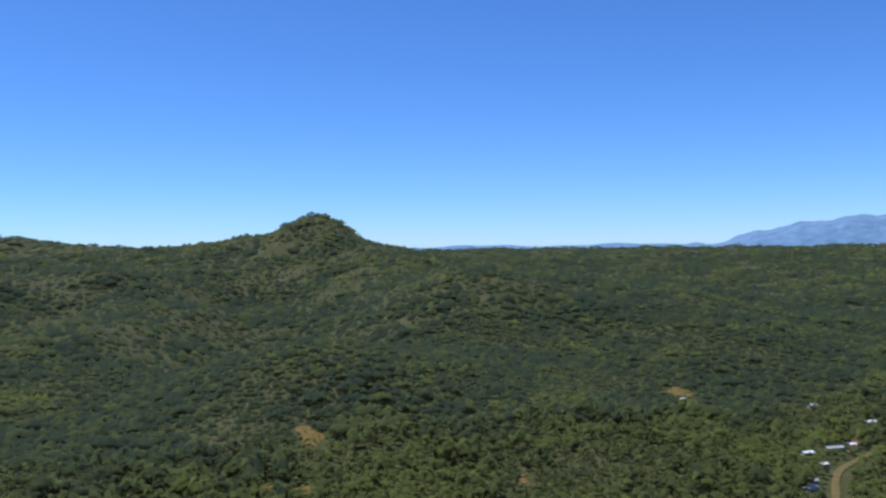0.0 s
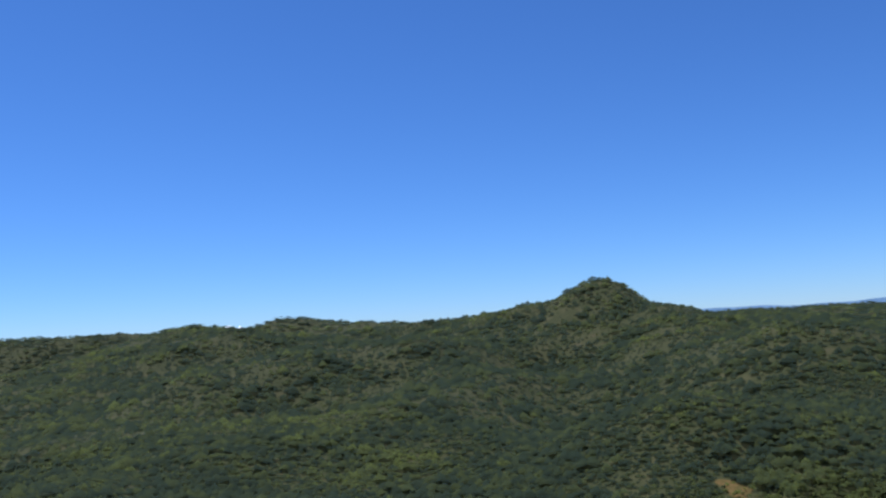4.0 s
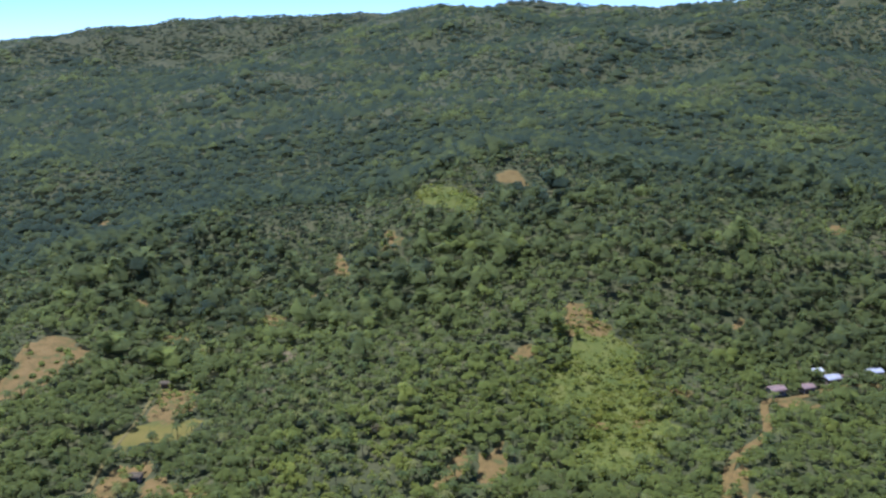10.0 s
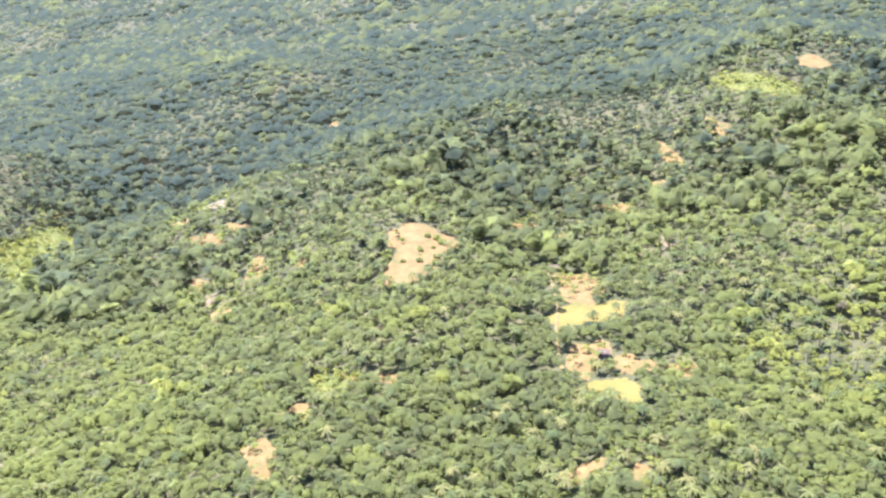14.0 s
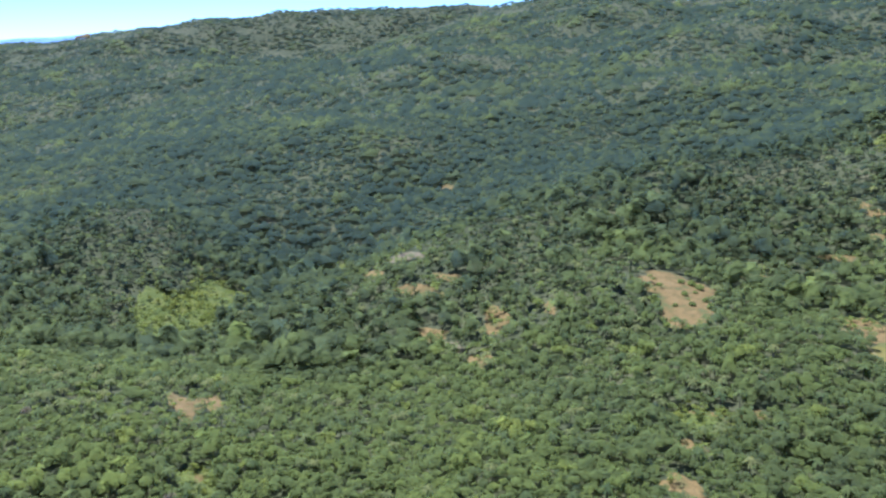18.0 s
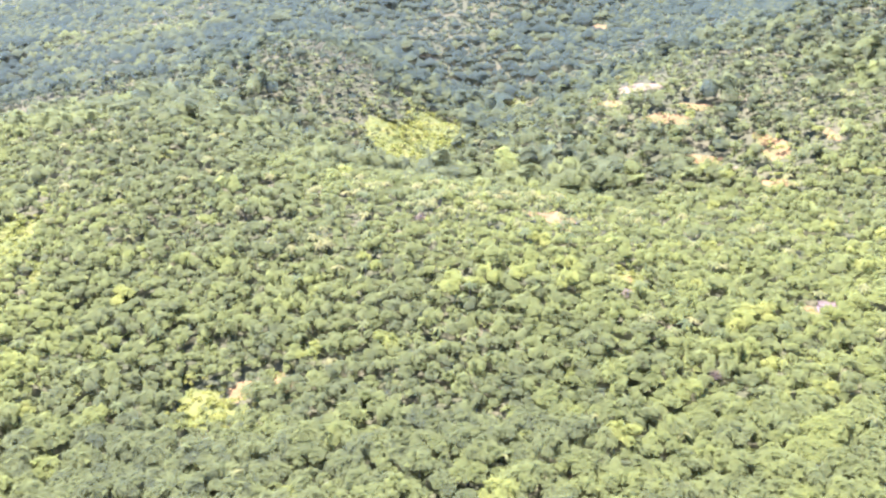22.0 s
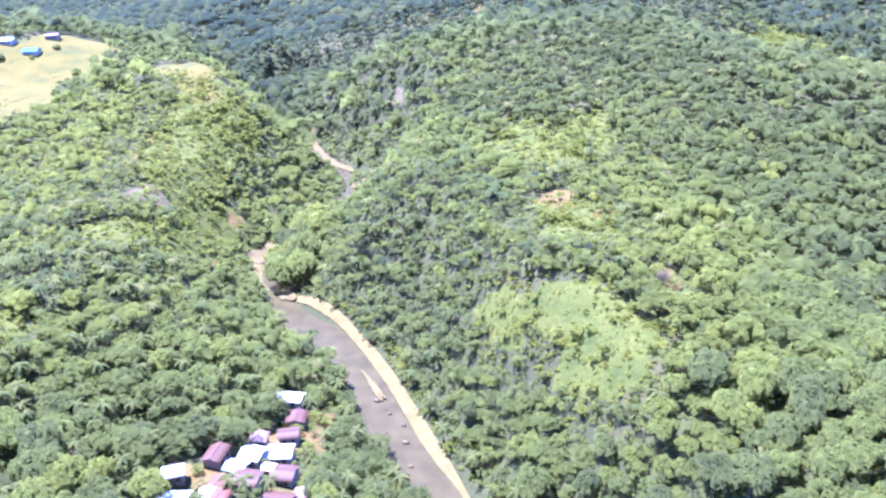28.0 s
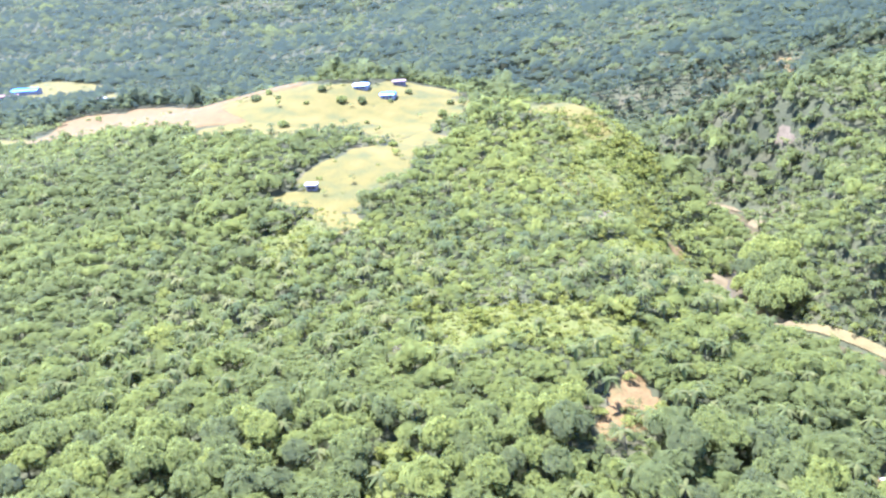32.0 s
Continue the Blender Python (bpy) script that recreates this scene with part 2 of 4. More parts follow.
MIDDLE_HILLS = (
    (-1955, 500, -12, 300), (-1250, 350, 11, 180), (-1250, 560, 20, 180), (-1216, 520, -9, 90), (-1122, 520, 12, 90), (-1105, 476, -14, 60), (-1042, 350, -11, 60),
    (-1028, 520, 13, 90), (-979, 350, -10, 60), (-979, 476, -10, 60), (-933, 520, -12, 90), (-779, 492, 18, 170), (-727, 413, 17, 60), (-620, 400, 20, 85),
    (-600, 590, 38, 85), (-560, 500, 25, 85), (-538, 476, -10, 60), (-510, 430, 9, 85), (-460, 332, -10, 90), (-460, 520, 8, 90), (-400, 400, 18, 85),
    (-380, 500, 36, 300), (-366, 332, -15, 90), (-244, 492, 5, 170))
UPPER_HILLS = (
    (-1955, 815, -32, 300), (-1850, 1028, -16, 170), (-1325, 1130, 19, 300), (-1060, 680, 23, 180), (-1010, 1130, 11, 300), (-818, 720, -17, 130), (-818, 856, 26, 130),
    (-818, 993, 13, 130), (-744, 615, -17, 90), (-600, 750, 37, 180), (-555, 615, -22, 90), (-544, 856, 14, 130), (-450, 850, 10, 180), (-422, 850, -18, 170),
    (-422, 1028, 18, 170), (-408, 993, 20, 130), (-272, 720, -12, 130), (-272, 993, -25, 130), (-244, 850, 14, 170), (-244, 1028, -16, 170), (-135, 856, 41, 130),
    (-65, 850, 14, 170), (138, 720, 14, 130), (250, 900, -12, 180))
HIGH_HILLS = (
    (-2585, 1445, -19, 300), (-1955, 1445, 15, 300), (-1325, 1445, 19, 300), (-1227, 1130, 20, 130), (-818, 1266, 25, 130), (-695, 1130, 10, 300), (-695, 1445, 51, 300),
    (-681, 1130, -10, 130), (-681, 1266, -11, 130), (-600, 1206, -23, 170), (-422, 1206, 8, 170), (-408, 1266, 13, 130), (-272, 1130, -9, 130), (-272, 1266, -13, 130),
    (-272, 1402, -13, 130), (-244, 1206, -24, 170), (-200, 1200, 26, 350), (-135, 1130, -13, 130), (-135, 1266, -17, 130), (-65, 1206, 11, 170), (-65, 1445, 21, 300),
    (2, 1266, 38, 130), (138, 1130, -11, 130), (250, 1130, 24, 300))
FAR_HILLS = (
    (-3200, 1500, 33, 450), (-2750, 1750, 47, 380), (-2300, 1800, 72, 300), (-1955, 1760, -40, 300), (-1500, 1676, 19, 130), (-1325, 1760, 15, 300), (-1090, 1676, 17, 130),
    (-1010, 1760, 19, 300), (-954, 1539, -15, 130), (-818, 1539, 20, 130), (-818, 1812, -29, 130), (-681, 1676, 18, 130), (-544, 1539, 36, 130), (-408, 1539, -32, 130),
    (-408, 1676, 12, 130), (-408, 1812, -11, 130), (-380, 1760, 13, 300), (-272, 1539, -21, 130), (-272, 1812, -15, 130), (-262, 1720, -17, 300), (-135, 1539, 12, 130),
    (-135, 1676, 19, 130), (-65, 1760, 30, 300), (250, 1445, 34, 300))
RIDGE = (
    (-2270, 2390, 14, 300), (-2050, 1950, 52, 250), (-1955, 2075, 22, 300), (-1955, 2390, 17, 300), (-1830, 2090, 56, 220), (-1640, 2300, 36, 220), (-1480, 2150, 35, 200),
    (-1325, 2390, 14, 300), (-1270, 1990, 69, 260), (-1250, 2560, 65, 220), (-1010, 2390, 14, 300), (-1000, 1850, 36, 250), (-980, 2430, 26, 250), (-700, 2150, 55, 220),
    (-695, 2075, -16, 300), (-695, 2390, 28, 300), (-470, 1960, 30, 180), (-380, 2075, 13, 300), (-300, 1932, 93, 240), (-272, 1948, -12, 130), (-266, 1932, 51, 78),
    (-135, 1812, 20, 130), (0, 2300, 33, 250), (900, 2800, -9, 500))
RIVER = ((-900, -330), (-985, -258), (-1044, -196), (-1067, -176), (-1089, -151), (-1105, -137), (-1130, -125), (-1158, -88),
         (-1160, -40), (-1164, -8), (-1184, 20), (-1214, 48), (-1262, 85), (-1300, 160))
WATER = 66.0


def away(x, y, line):
    """Distance in metres from points to a line of corners."""
    best = np.full(np.shape(x), 1e9)
    for (a, b), (c, e) in zip(line, line[1:]):
        s = np.clip(((x - a) * (c - a) + (y - b) * (e - b)) / ((c - a) ** 2 + (e - b) ** 2), 0, 1)
        best = np.minimum(best, np.hypot(x - a - s * (c - a), y - b - s * (e - b)))
    return best


def height(x, y):
    """Height of the land in metres."""
    x, y = np.asarray(x, float), np.asarray(y, float)
    s = np.clip((y - 250) / 2750, 0, 1)
    z = 92 + 175 * s * (1.25 - 0.25 * s)
    fall = np.clip((y - 2650) / 700, 0, 1) * np.clip((-200 - x) / 400, 0, 1)
    z = z - 75 * fall * fall * (3 - 2 * fall)
    for a, b, rise, wide in RIVER_HILLS + SPUR_HILLS + MIDDLE_HILLS + UPPER_HILLS + HIGH_HILLS + FAR_HILLS + RIDGE:
        z = z + rise * np.exp(-((x - a) ** 2 + (y - b) ** 2) / wide ** 2)
    far = np.clip((y - 420) / 1150, 0, 1)
    z = z + (0.8 + 7.5 * far) * (np.sin(x / 61 + 1.3 * np.sin(y / 97)) * np.cos(y / 73 + 0.9 * np.sin(x / 118)))
    z = z + (0.5 + 4.2 * far) * (np.sin(x / 27 + y / 53 + 1.1) * np.cos(y / 31 - x / 64))
    near = away(x, y, RIVER)
    q = np.clip((near - 3) / 50, 0, 1)
    return WATER + 0.4 + (z - WATER - 0.4) * q * q * (3 - 2 * q) - 1.6 * np.exp(-(near / 5.5) ** 2)


def mesh_of(name, v, t, mat, tint=None, smooth=False, soft=0.0):
    """A mesh from arrays of places and triangles."""
    me = bpy.data.meshes.new(name)
    v, t = np.asarray(v, np.float32), np.asarray(t, np.int32)
    me.vertices.add(len(v))
    me.vertices.foreach_set("co", v.ravel())
    me.loops.add(t.size)
    me.loops.foreach_set("vertex_index", t.ravel())
    me.polygons.add(len(t))
    me.polygons.foreach_set("loop_start", np.arange(0, t.size, t.shape[1], dtype=np.int32))
    me.polygons.foreach_set("loop_total", np.full(len(t), t.shape[1], np.int32))
    if smooth:
        me.polygons.foreach_set("use_smooth", np.ones(len(t), bool))
    if tint is not None:
        at = me.attributes.new("tint", "FLOAT", "POINT")
        at.data.foreach_set("value", np.asarray(tint, np.float32))
    me.update(calc_edges=True)
    if soft:
        n = np.empty(len(v) * 3, np.float32)
        me.vertex_normals.foreach_get("vector", n)
        n = n.reshape(-1, 3)
        n[n[:, 2] < 0] *= (1, 1, -1)
        n = n * (1 - soft) + np.array((0, 0, soft), np.float32)
        me.normals_split_custom_set_from_vertices(n / np.linalg.norm(n, axis=1, keepdims=True))
    me.materials.append(mat)
    return me


def part(name, me, parent, label="", m=None):
    ob = new(name, me)
    ob.parent = parent
    if m is not None:
        ob.matrix_basis = m
    return tagged(ob, label)


def sheet(nu, nv):
    """Quads of a grid of nu by nv points."""
    i = np.arange(nu * nv).reshape(nu, nv)
    return np.stack([i[:-1, :-1], i[1:, :-1], i[1:, 1:], i[:-1, 1:]], -1).reshape(-1, 4)


def steps(a, b, fine_a, fine_b, fine, grow):
    """Places from a to b, fine apart between fine_a and fine_b, wider and wider outside."""
    out = list(np.arange(fine_a, fine_b + fine, fine))
    d = fine
    while out[-1] < b:
        d *= grow
        out.append(out[-1] + d)
    d = fine
    while out[0] > a:
        d *= grow
        out.insert(0, out[0] - d)
    return np.array(out)


along_x = np.unique(np.r_[steps(-6500, 4500, -1650, -250, 8.0, 1.06), np.arange(-1240, -960, 2.5)].round(2))
along_y = np.unique(np.r_[steps(-3500, 4600, -320, 620, 8.0, 1.055), np.arange(-290, 80, 2.5)].round(2))
gx, gy = np.meshgrid(along_x, along_y, indexing="ij")
gz = height(gx, gy)
ground = new("ground", mesh_of("ground", np.stack([gx, gy, gz], -1).reshape(-1, 3), sheet(*gx.shape), M_FLOOR, smooth=True))
tagged(ground, "green hilly forest floor with undergrowth and dry leaves", "ground", kind="structure")


def ripple(x, y, k=0.0):
    """Slow variation between about -1 and 1."""
    return 0.5 * np.sin(x / 41 + 1.7 * np.sin(y / 67 + k) + k) + 0.5 * np.sin(y / 37 - 1.4 * np.sin(x / 59 - k) + 2 * k)


RIBBONS, PATCHES, SITES = [], [], []


def ribbon(name, line, width, mat, label, category, lift=0.25, level=None, kind="structure", clear=0.0, taper=(1.0,)):
    """A strip along a line of corners, laid on the land or level."""
    pts = [Vector(p) for p in line]
    fine = []
    for i in range(len(pts) - 1):
        p0, p1, p2, p3 = pts[max(i - 1, 0)], pts[i], pts[i + 1], pts[min(i + 2, len(pts) - 1)]
        for k in range(10):
            s = k / 10
            fine.append(0.5 * (2 * p1 + (p2 - p0) * s + (2 * p0 - 5 * p1 + 4 * p2 - p3) * s ** 2 + (3 * p1 - p0 - 3 * p2 + p3) * s ** 3))
    fine.append(pts[-1])
    c = np.array([tuple(p) for p in fine])
    d = np.gradient(c, axis=0)
    n = np.stack([-d[:, 1], d[:, 0]], -1) / np.hypot(d[:, 0], d[:, 1])[:, None]
    narrow = np.interp(np.linspace(0, 1, len(c)), np.linspace(0, 1, len(taper)), taper)
    rows = []
    for u in np.linspace(-0.5, 0.5, 7):
        edge = 1 + 0.16 * ripple(c[:, 0] * 5, c[:, 1] * 5, u) * (abs(u) > 0.4)
        rows.append(c + n * (u * width * narrow * edge)[:, None])
    xy = np.stack(rows, 1)
    z = np.full(xy.shape[:2], level) if level is not None else height(xy[..., 0], xy[..., 1]) + lift - 0.3 * lift * (np.abs(np.linspace(-1, 1, 7)) > 0.9)
    v = np.concatenate([xy, z[..., None]], -1).reshape(-1, 3)
    ob = new(name, mesh_of(name, v, sheet(*xy.shape[:2]), mat, smooth=True))
    half = np.interp(np.linspace(0, 1, len(line)), np.linspace(0, 1, len(taper)), taper) * width / 2
    for k in range(len(line) - 1):
        RIBBONS.append(((tuple(line[k]), tuple(line[k + 1])), half[k] + clear))
    return tagged(ob, label, category, kind=kind)


def rim(ang, k):
    """The uneven edge of a clearing, about 1."""
    return 1 + 0.22 * np.sin(2 * ang + k) + 0.17 * np.sin(3 * ang + 1.7 * k) + 0.10 * np.sin(5 * ang + 2.3 * k)


def patch(x, y, a, b, turn, mat, name, label, lift=0.3, clear=1.0):
    """An uneven oval of bare soil, rock or grass on the land."""
    ang = np.linspace(0, 2 * np.pi, 49)[:-1]
    k = x * 0.37 + y * 0.71
    edge = rim(ang, k) + np.random.default_rng(int(abs(k))).uniform(-0.12, 0.12, 48)
    rings = np.concatenate([[0.0], np.linspace(0.15, 1.0, max(4, int(max(a, b) / 3)))])
    r, g = np.meshgrid(rings, np.arange(48), indexing="ij")
    px, py = r * (edge * np.cos(ang))[g] * a, r * (edge * np.sin(ang))[g] * b
    c, s = math.cos(radians(turn)), math.sin(radians(turn))
    wx, wy = x + c * px - s * py, y + s * px + c * py
    wz = height(wx, wy) + lift * (1 - 0.9 * (r >= 0.999)) + max(0.0, (y - 620) * 0.002)
    i = np.arange(r.size).reshape(r.shape)
    q = np.stack([i[:-1], i[1:], np.roll(i[1:], -1, 1), np.roll(i[:-1], -1, 1)], -1).reshape(-1, 4)
    ob = new(name, mesh_of(name, np.stack([wx, wy, wz], -1).reshape(-1, 3), q, mat, smooth=True))
    PATCHES.append((x, y, a, b, radians(turn), clear))
    return tagged(ob, label, "clearing", "clearings on the hillsides", "structure")


def inside(x, y, grow=0.0):
    """How much of each point lies in a clearing: 0 none, 1 bare, between for brush."""
    got = np.zeros(np.shape(x))
    for a, b, ra, rb, t, clear in PATCHES:
        u, v = (x - a) * math.cos(t) + (y - b) * math.sin(t), -(x - a) * math.sin(t) + (y - b) * math.cos(t)
        u, v = u / (ra + grow), v / (rb + grow)
        got = np.maximum(got, clear * (np.hypot(u, v) < rim(np.arctan2(v, u), a * 0.37 + b * 0.71)))
    return got


# river, bars and roads
ribbon("river", RIVER, 15.5, M_WATER, "shallow brown river between wooded slopes", "river", level=WATER, clear=-0.5, taper=(1, 1, 1, 1, 1, 0.95, 0.75, 0.5, 0.35, 0.3, 0.35, 0.4, 0.35, 0.3))
RIVER_ROAD = ((-1162, -92), (-1149, -110), (-1130, -115), (-1110, -125), (-1084, -147), (-1055, -178), (-1030, -206), (-1000, -236))
ribbon("riverside_road", RIVER_ROAD, 3.6, M_ROAD,
       "pale dirt road along the river bank", "road", 0.6)
ribbon("village_road", ((245, 587), (256, 612), (266, 635), (284, 666), (310, 694), (348, 731), (416, 806)), 5.0, M_GRAVEL, "pale dirt road through a hill village", "road", 0.6, clear=5.0)
ribbon("hillside_road", ((-391, 195), (-392, 220), (-383, 243), (-385, 270), (-376, 278), (-358, 301), (-344, 309), (-323, 331), (-289, 341)), 3.2, M_SOIL, "orange dirt road past tin-roofed houses", "road", 0.4)
ribbon("field_trail", ((-644, 222), (-627, 190), (-616, 160), (-606, 139)), 1.4, M_ROAD, "narrow pale trail along a tilled field", "trail", 0.45)

SOIL = "bare orange soil clearing among hillside trees"
UPPER_FIELDS = ((225, 898, 20, 11, 69), (-110, 687, 16, 12, 101), (47, 633, 10, 4, 84), (-128, 602, 11, 5, 102), (-102, 599, 13, 6, 106), (-363, 444, 12, 4, 84),
                (-601, 376, 13, 7, 114), (-621, 351, 14, 5, 121), (-402, 336, 6, 3, 86), (-619, 323, 7, 4, 146), (-468, 309, 16, 12, 145), (-442, 235, 6, 4, 21), (-635, 301, 12, 5, 170),
                (-719, 294, 5, 5, 130), (-373, 275, 8, 5, 10), (-673, 271, 10, 7, 156), (-486, 277, 6, 6, 156), (-417, 269, 6, 5, 166), (-653, 267, 7, 3, 179), (-428, 240, 7, 4, 34))
FIELD_PLOTS = ((-388, 210, 12, 3, 91), (-623, 205, 23, 11, 130), (-474, 207, 7, 2, 93), (-381, 197, 9, 3, 83), (-473, 199, 13, 5, 112), (-485, 196, 12, 4, 94),
               (-487, 184, 4, 3, 149), (-566, 151, 6, 5, 65), (-486, 155, 5, 3, 90), (-583, 150, 9, 7, 41), (-600, 150, 16, 8, 108), (-597, 127, 4, 2, 116),
               (-662, 110, 5, 4, 28), (-674, 106, 9, 3, 4), (-564, 87, 5, 5, 176), (-679, 82, 7, 4, 151), (-580, 85, 8, 5, 70), (-675, 54, 11, 6, 141))
MIDDLE_FIELDS = ((-944, 499, 9, 6, 144), (-967, 338, 12, 7, 138), (-1010, 256, 7, 4, 101), (-829, 231, 9, 4, 176), (-841, 219, 14, 6, 171), (-880, 240, 9, 5, 165),
                 (-761, 196, 6, 3, 125), (-787, 193, 15, 7, 133), (-818, 184, 13, 5, 170), (-782, 158, 10, 5, 134), (-860, 65, 15, 5, 123), (-864, 54, 18, 6, 139),
                 (-765, 23, 4, 2, 142), (-822, 11, 5, 2, 120), (-1185, 247, 14, 6, 104))
LOWER_FIELDS = ((-1229, 70, 5, 3, 131), (-1152, -30, 12, 2, 107), (-909, -67, 6, 3, 119), (-920, -73, 5, 4, 136), (-1222, -62, 15, 5, 140),
                (-1162, -79, 4, 4, 63), (-1222, -82, 14, 3, 119), (-1181, -77, 9, 4, 129), (-1040, -101, 11, 8, 110), (-1024, -108, 8, 4, 100), (-1166, -112, 7, 4, 124), (-999, -142, 6, 4, 115),
                (-1152, -238, 12, 8, 96), (-1085, -196, 12, 8, 40), (-1096, -224, 9, 7, 20), (-1075, -216, 8, 6, 20), (-913, -131, 7, 5, 10), (-1085, -185, 7, 5, 60))
for f in UPPER_FIELDS + FIELD_PLOTS + MIDDLE_FIELDS + LOWER_FIELDS:
    patch(*f[:2], f[2] * 0.85, f[3] * 0.9, f[4], M_SOIL, "soil_clearing", SOIL, clear=0.74)
patch(-2627, 1793, 30, 16, 135, M_SOIL, "landslide", "bare orange landslide scar near the crest of the far ridge", 7.0)
PATCHES.append((-2604, 1766, 46, 30, radians(135), 1.0))
for f in ((-866, 256, 13, 6, 150), (-599, 260, 7, 4, 125), (-801, 172, 7, 4, 141), (-1198, -105, 12, 5, 100), (-1158, 40, 6, 3, 127)):
    patch(*f, M_ROCK, "rock_clearing", "bare pale rock and soil on a wooded slope", clear=0.85)
patch(-561, 474, 12, 9, 169, M_RED, "soil_clearing", "reddish-brown tilled plot on a hill crest")
patch(-702, 209, 26, 18, 114, M_SOIL, "terraced_field", "sandy terraced field dotted with small trees", clear=0.97)
patch(-612, 182, 17, 10, 70, M_GRASS, "dry_meadow", "dry tan grass below a tilled field")
patch(-584, 132, 9, 8, 23, M_GRASS, "dry_meadow", "dry tan grass below a tilled field")
MEADOW = "dry yellow-green meadow on the plateau"
for f in ((-1936, 261, 70, 40, 166), (-1262, 12, 22, 10, 151), (-1437, -9, 46, 24, 141), (-1239, -10, 18, 7, 142), (-1339, -6, 38, 25, 111), (-1385, -25, 40, 32, 172), (-1366, 23, 34, 26, 30),
          (-1309, -76, 40, 18, 98), (-1305, -118, 24, 13, 116), (-1290, -150, 11, 8, 138), (-1316, -113, 23, 9, 89), (-1309, -138, 15, 9, 4), (-1812, 231, 50, 24, 150), (-1414, -59, 22, 12, 20), (-1603, -40, 60, 14, 165)):
    patch(*f, M_GRASS, "dry_meadow", MEADOW, 0.35, 0.985)
patch(-1548, 18, 118, 56, 159, M_RED, "red_field", "reddish-brown ploughed field on the plateau", 0.8, 0.99)
patch(-1496, -32, 62, 24, 175, M_RED, "red_field", "reddish-brown ploughed strip beside the plateau meadow", 0.75, 0.99)
BRUSH = "bright yellow-green grass and low brush on a slope"
BRUSHES = ((-591, 436, 35, 15, 155), (-952, 322, 40, 17, 133), (-452, 272, 32, 25, 78), (-436, 246, 20, 14, 72), (-978, 213, 40, 22, 112), (-429, 224, 22, 15, 42), (-983, 184, 34, 22, 122),
           (-678, 99, 11, 9, 151), (-821, 10, 10, 6, 144), (-1045, -42, 28, 12, 93), (-1060, -53, 30, 14, 147), (-1017, -52, 9, 3, 130))
LOWER_BRUSHES = ((-1221, -40, 46, 16, 130), (-1212, -22, 18, 12, 114), (-1030, -112, 16, 13, 95), (-1199, -82, 20, 14, 86), (-925, -83, 11, 10, 151), (-1027, -124, 17, 11, 112), (-1174, -136, 25, 12, 90), (-1040, -154, 12, 7, 145),
                 (-1012, -168, 22, 13, 152), (-1205, -213, 15, 10, 174), (-1182, -214, 24, 16, 24), (-1296, -170, 18, 14, 120), (-1190, -279, 8, 6, 127), (-1229, -17, 30, 12, 140), (-1214, -25, 14, 12, 165), (-1219, -72, 24, 8, 116), (-1180, -100, 32, 9, 101))
for f in BRUSHES + LOWER_BRUSHES:
    patch(*f[:2], f[2] * 0.85, f[3] * 0.85, f[4], M_BRUSH, "brush_clearing", BRUSH, 0.3, 0.84)
ribbon("gravel_bar", ((-1228, 70), (-1220, 55), (-1205, 37), (-1190, 25), (-1176, 18), (-1162, 8)), 5.0, M_GRAVEL, "pale pinkish sand and gravel bar curving along the stream", "gravel", level=WATER + 0.35, taper=(0.6, 0.9, 1.2, 1.0, 0.9, 0.4))
for x, y, a, b, t in ((-1163, -84, 5, 9, 16), (-1137, -113, 5, 3, 140), (-1112, -146, 9, 1.2, 142), (-1080, -159, 8, 1.1, 138), (-1163, -3, 3, 6, 14)):
    ob = patch(x, y, a, b, t, M_GRAVEL, "gravel_bar", "pale gravel and sand bar in the river", 0.2)
    ob.location.z = max(0.0, WATER + 0.5 - float(height(x, y)))


# ---- houses ----
def box(bm, size, at):
    r = bmesh.ops.create_cube(bm, size=1.0)
    bmesh.ops.scale(bm, vec=size, verts=r["verts"])
    bmesh.ops.translate(bm, vec=at, verts=r["verts"])


def boxes(name, mat, *items):
    bm = bmesh.new()
    for size, at in items:
        box(bm, size, at)
    me = bpy.data.meshes.new(name)
    bm.to_mesh(me)
    bm.free()
    me.materials.append(mat)
    return me


def roof_slope(name, mat, length, run, rise, side):
    """One side of a gable roof in corrugated sheet, its ridge along x."""
    n = max(12, int(length / 0.35)) * 2
    v = []
    for k in range(n + 1):
        x, dip = -length / 2 + length * k / n, 0.035 * (k % 2)
        for s in (0.0, 0.5, 1.0):
            v.append((x, side * run * s, rise * (1 - s) + dip))
            v.append((x, side * run * s, rise * (1 - s) + dip - 0.06))
    v = np.array(v)
    q = []
    for k in range(n):
        a, b = k * 6, k * 6 + 6
        for j in (0, 2):
            q += [(a + j, b + j, b + j + 2, a + j + 2), (a + j + 1, a + j + 3, b + j + 3, b + j + 1)]
        q.append((a + 4, b + 4, b + 5, a + 5))
    return mesh_of(name, v, q, mat)


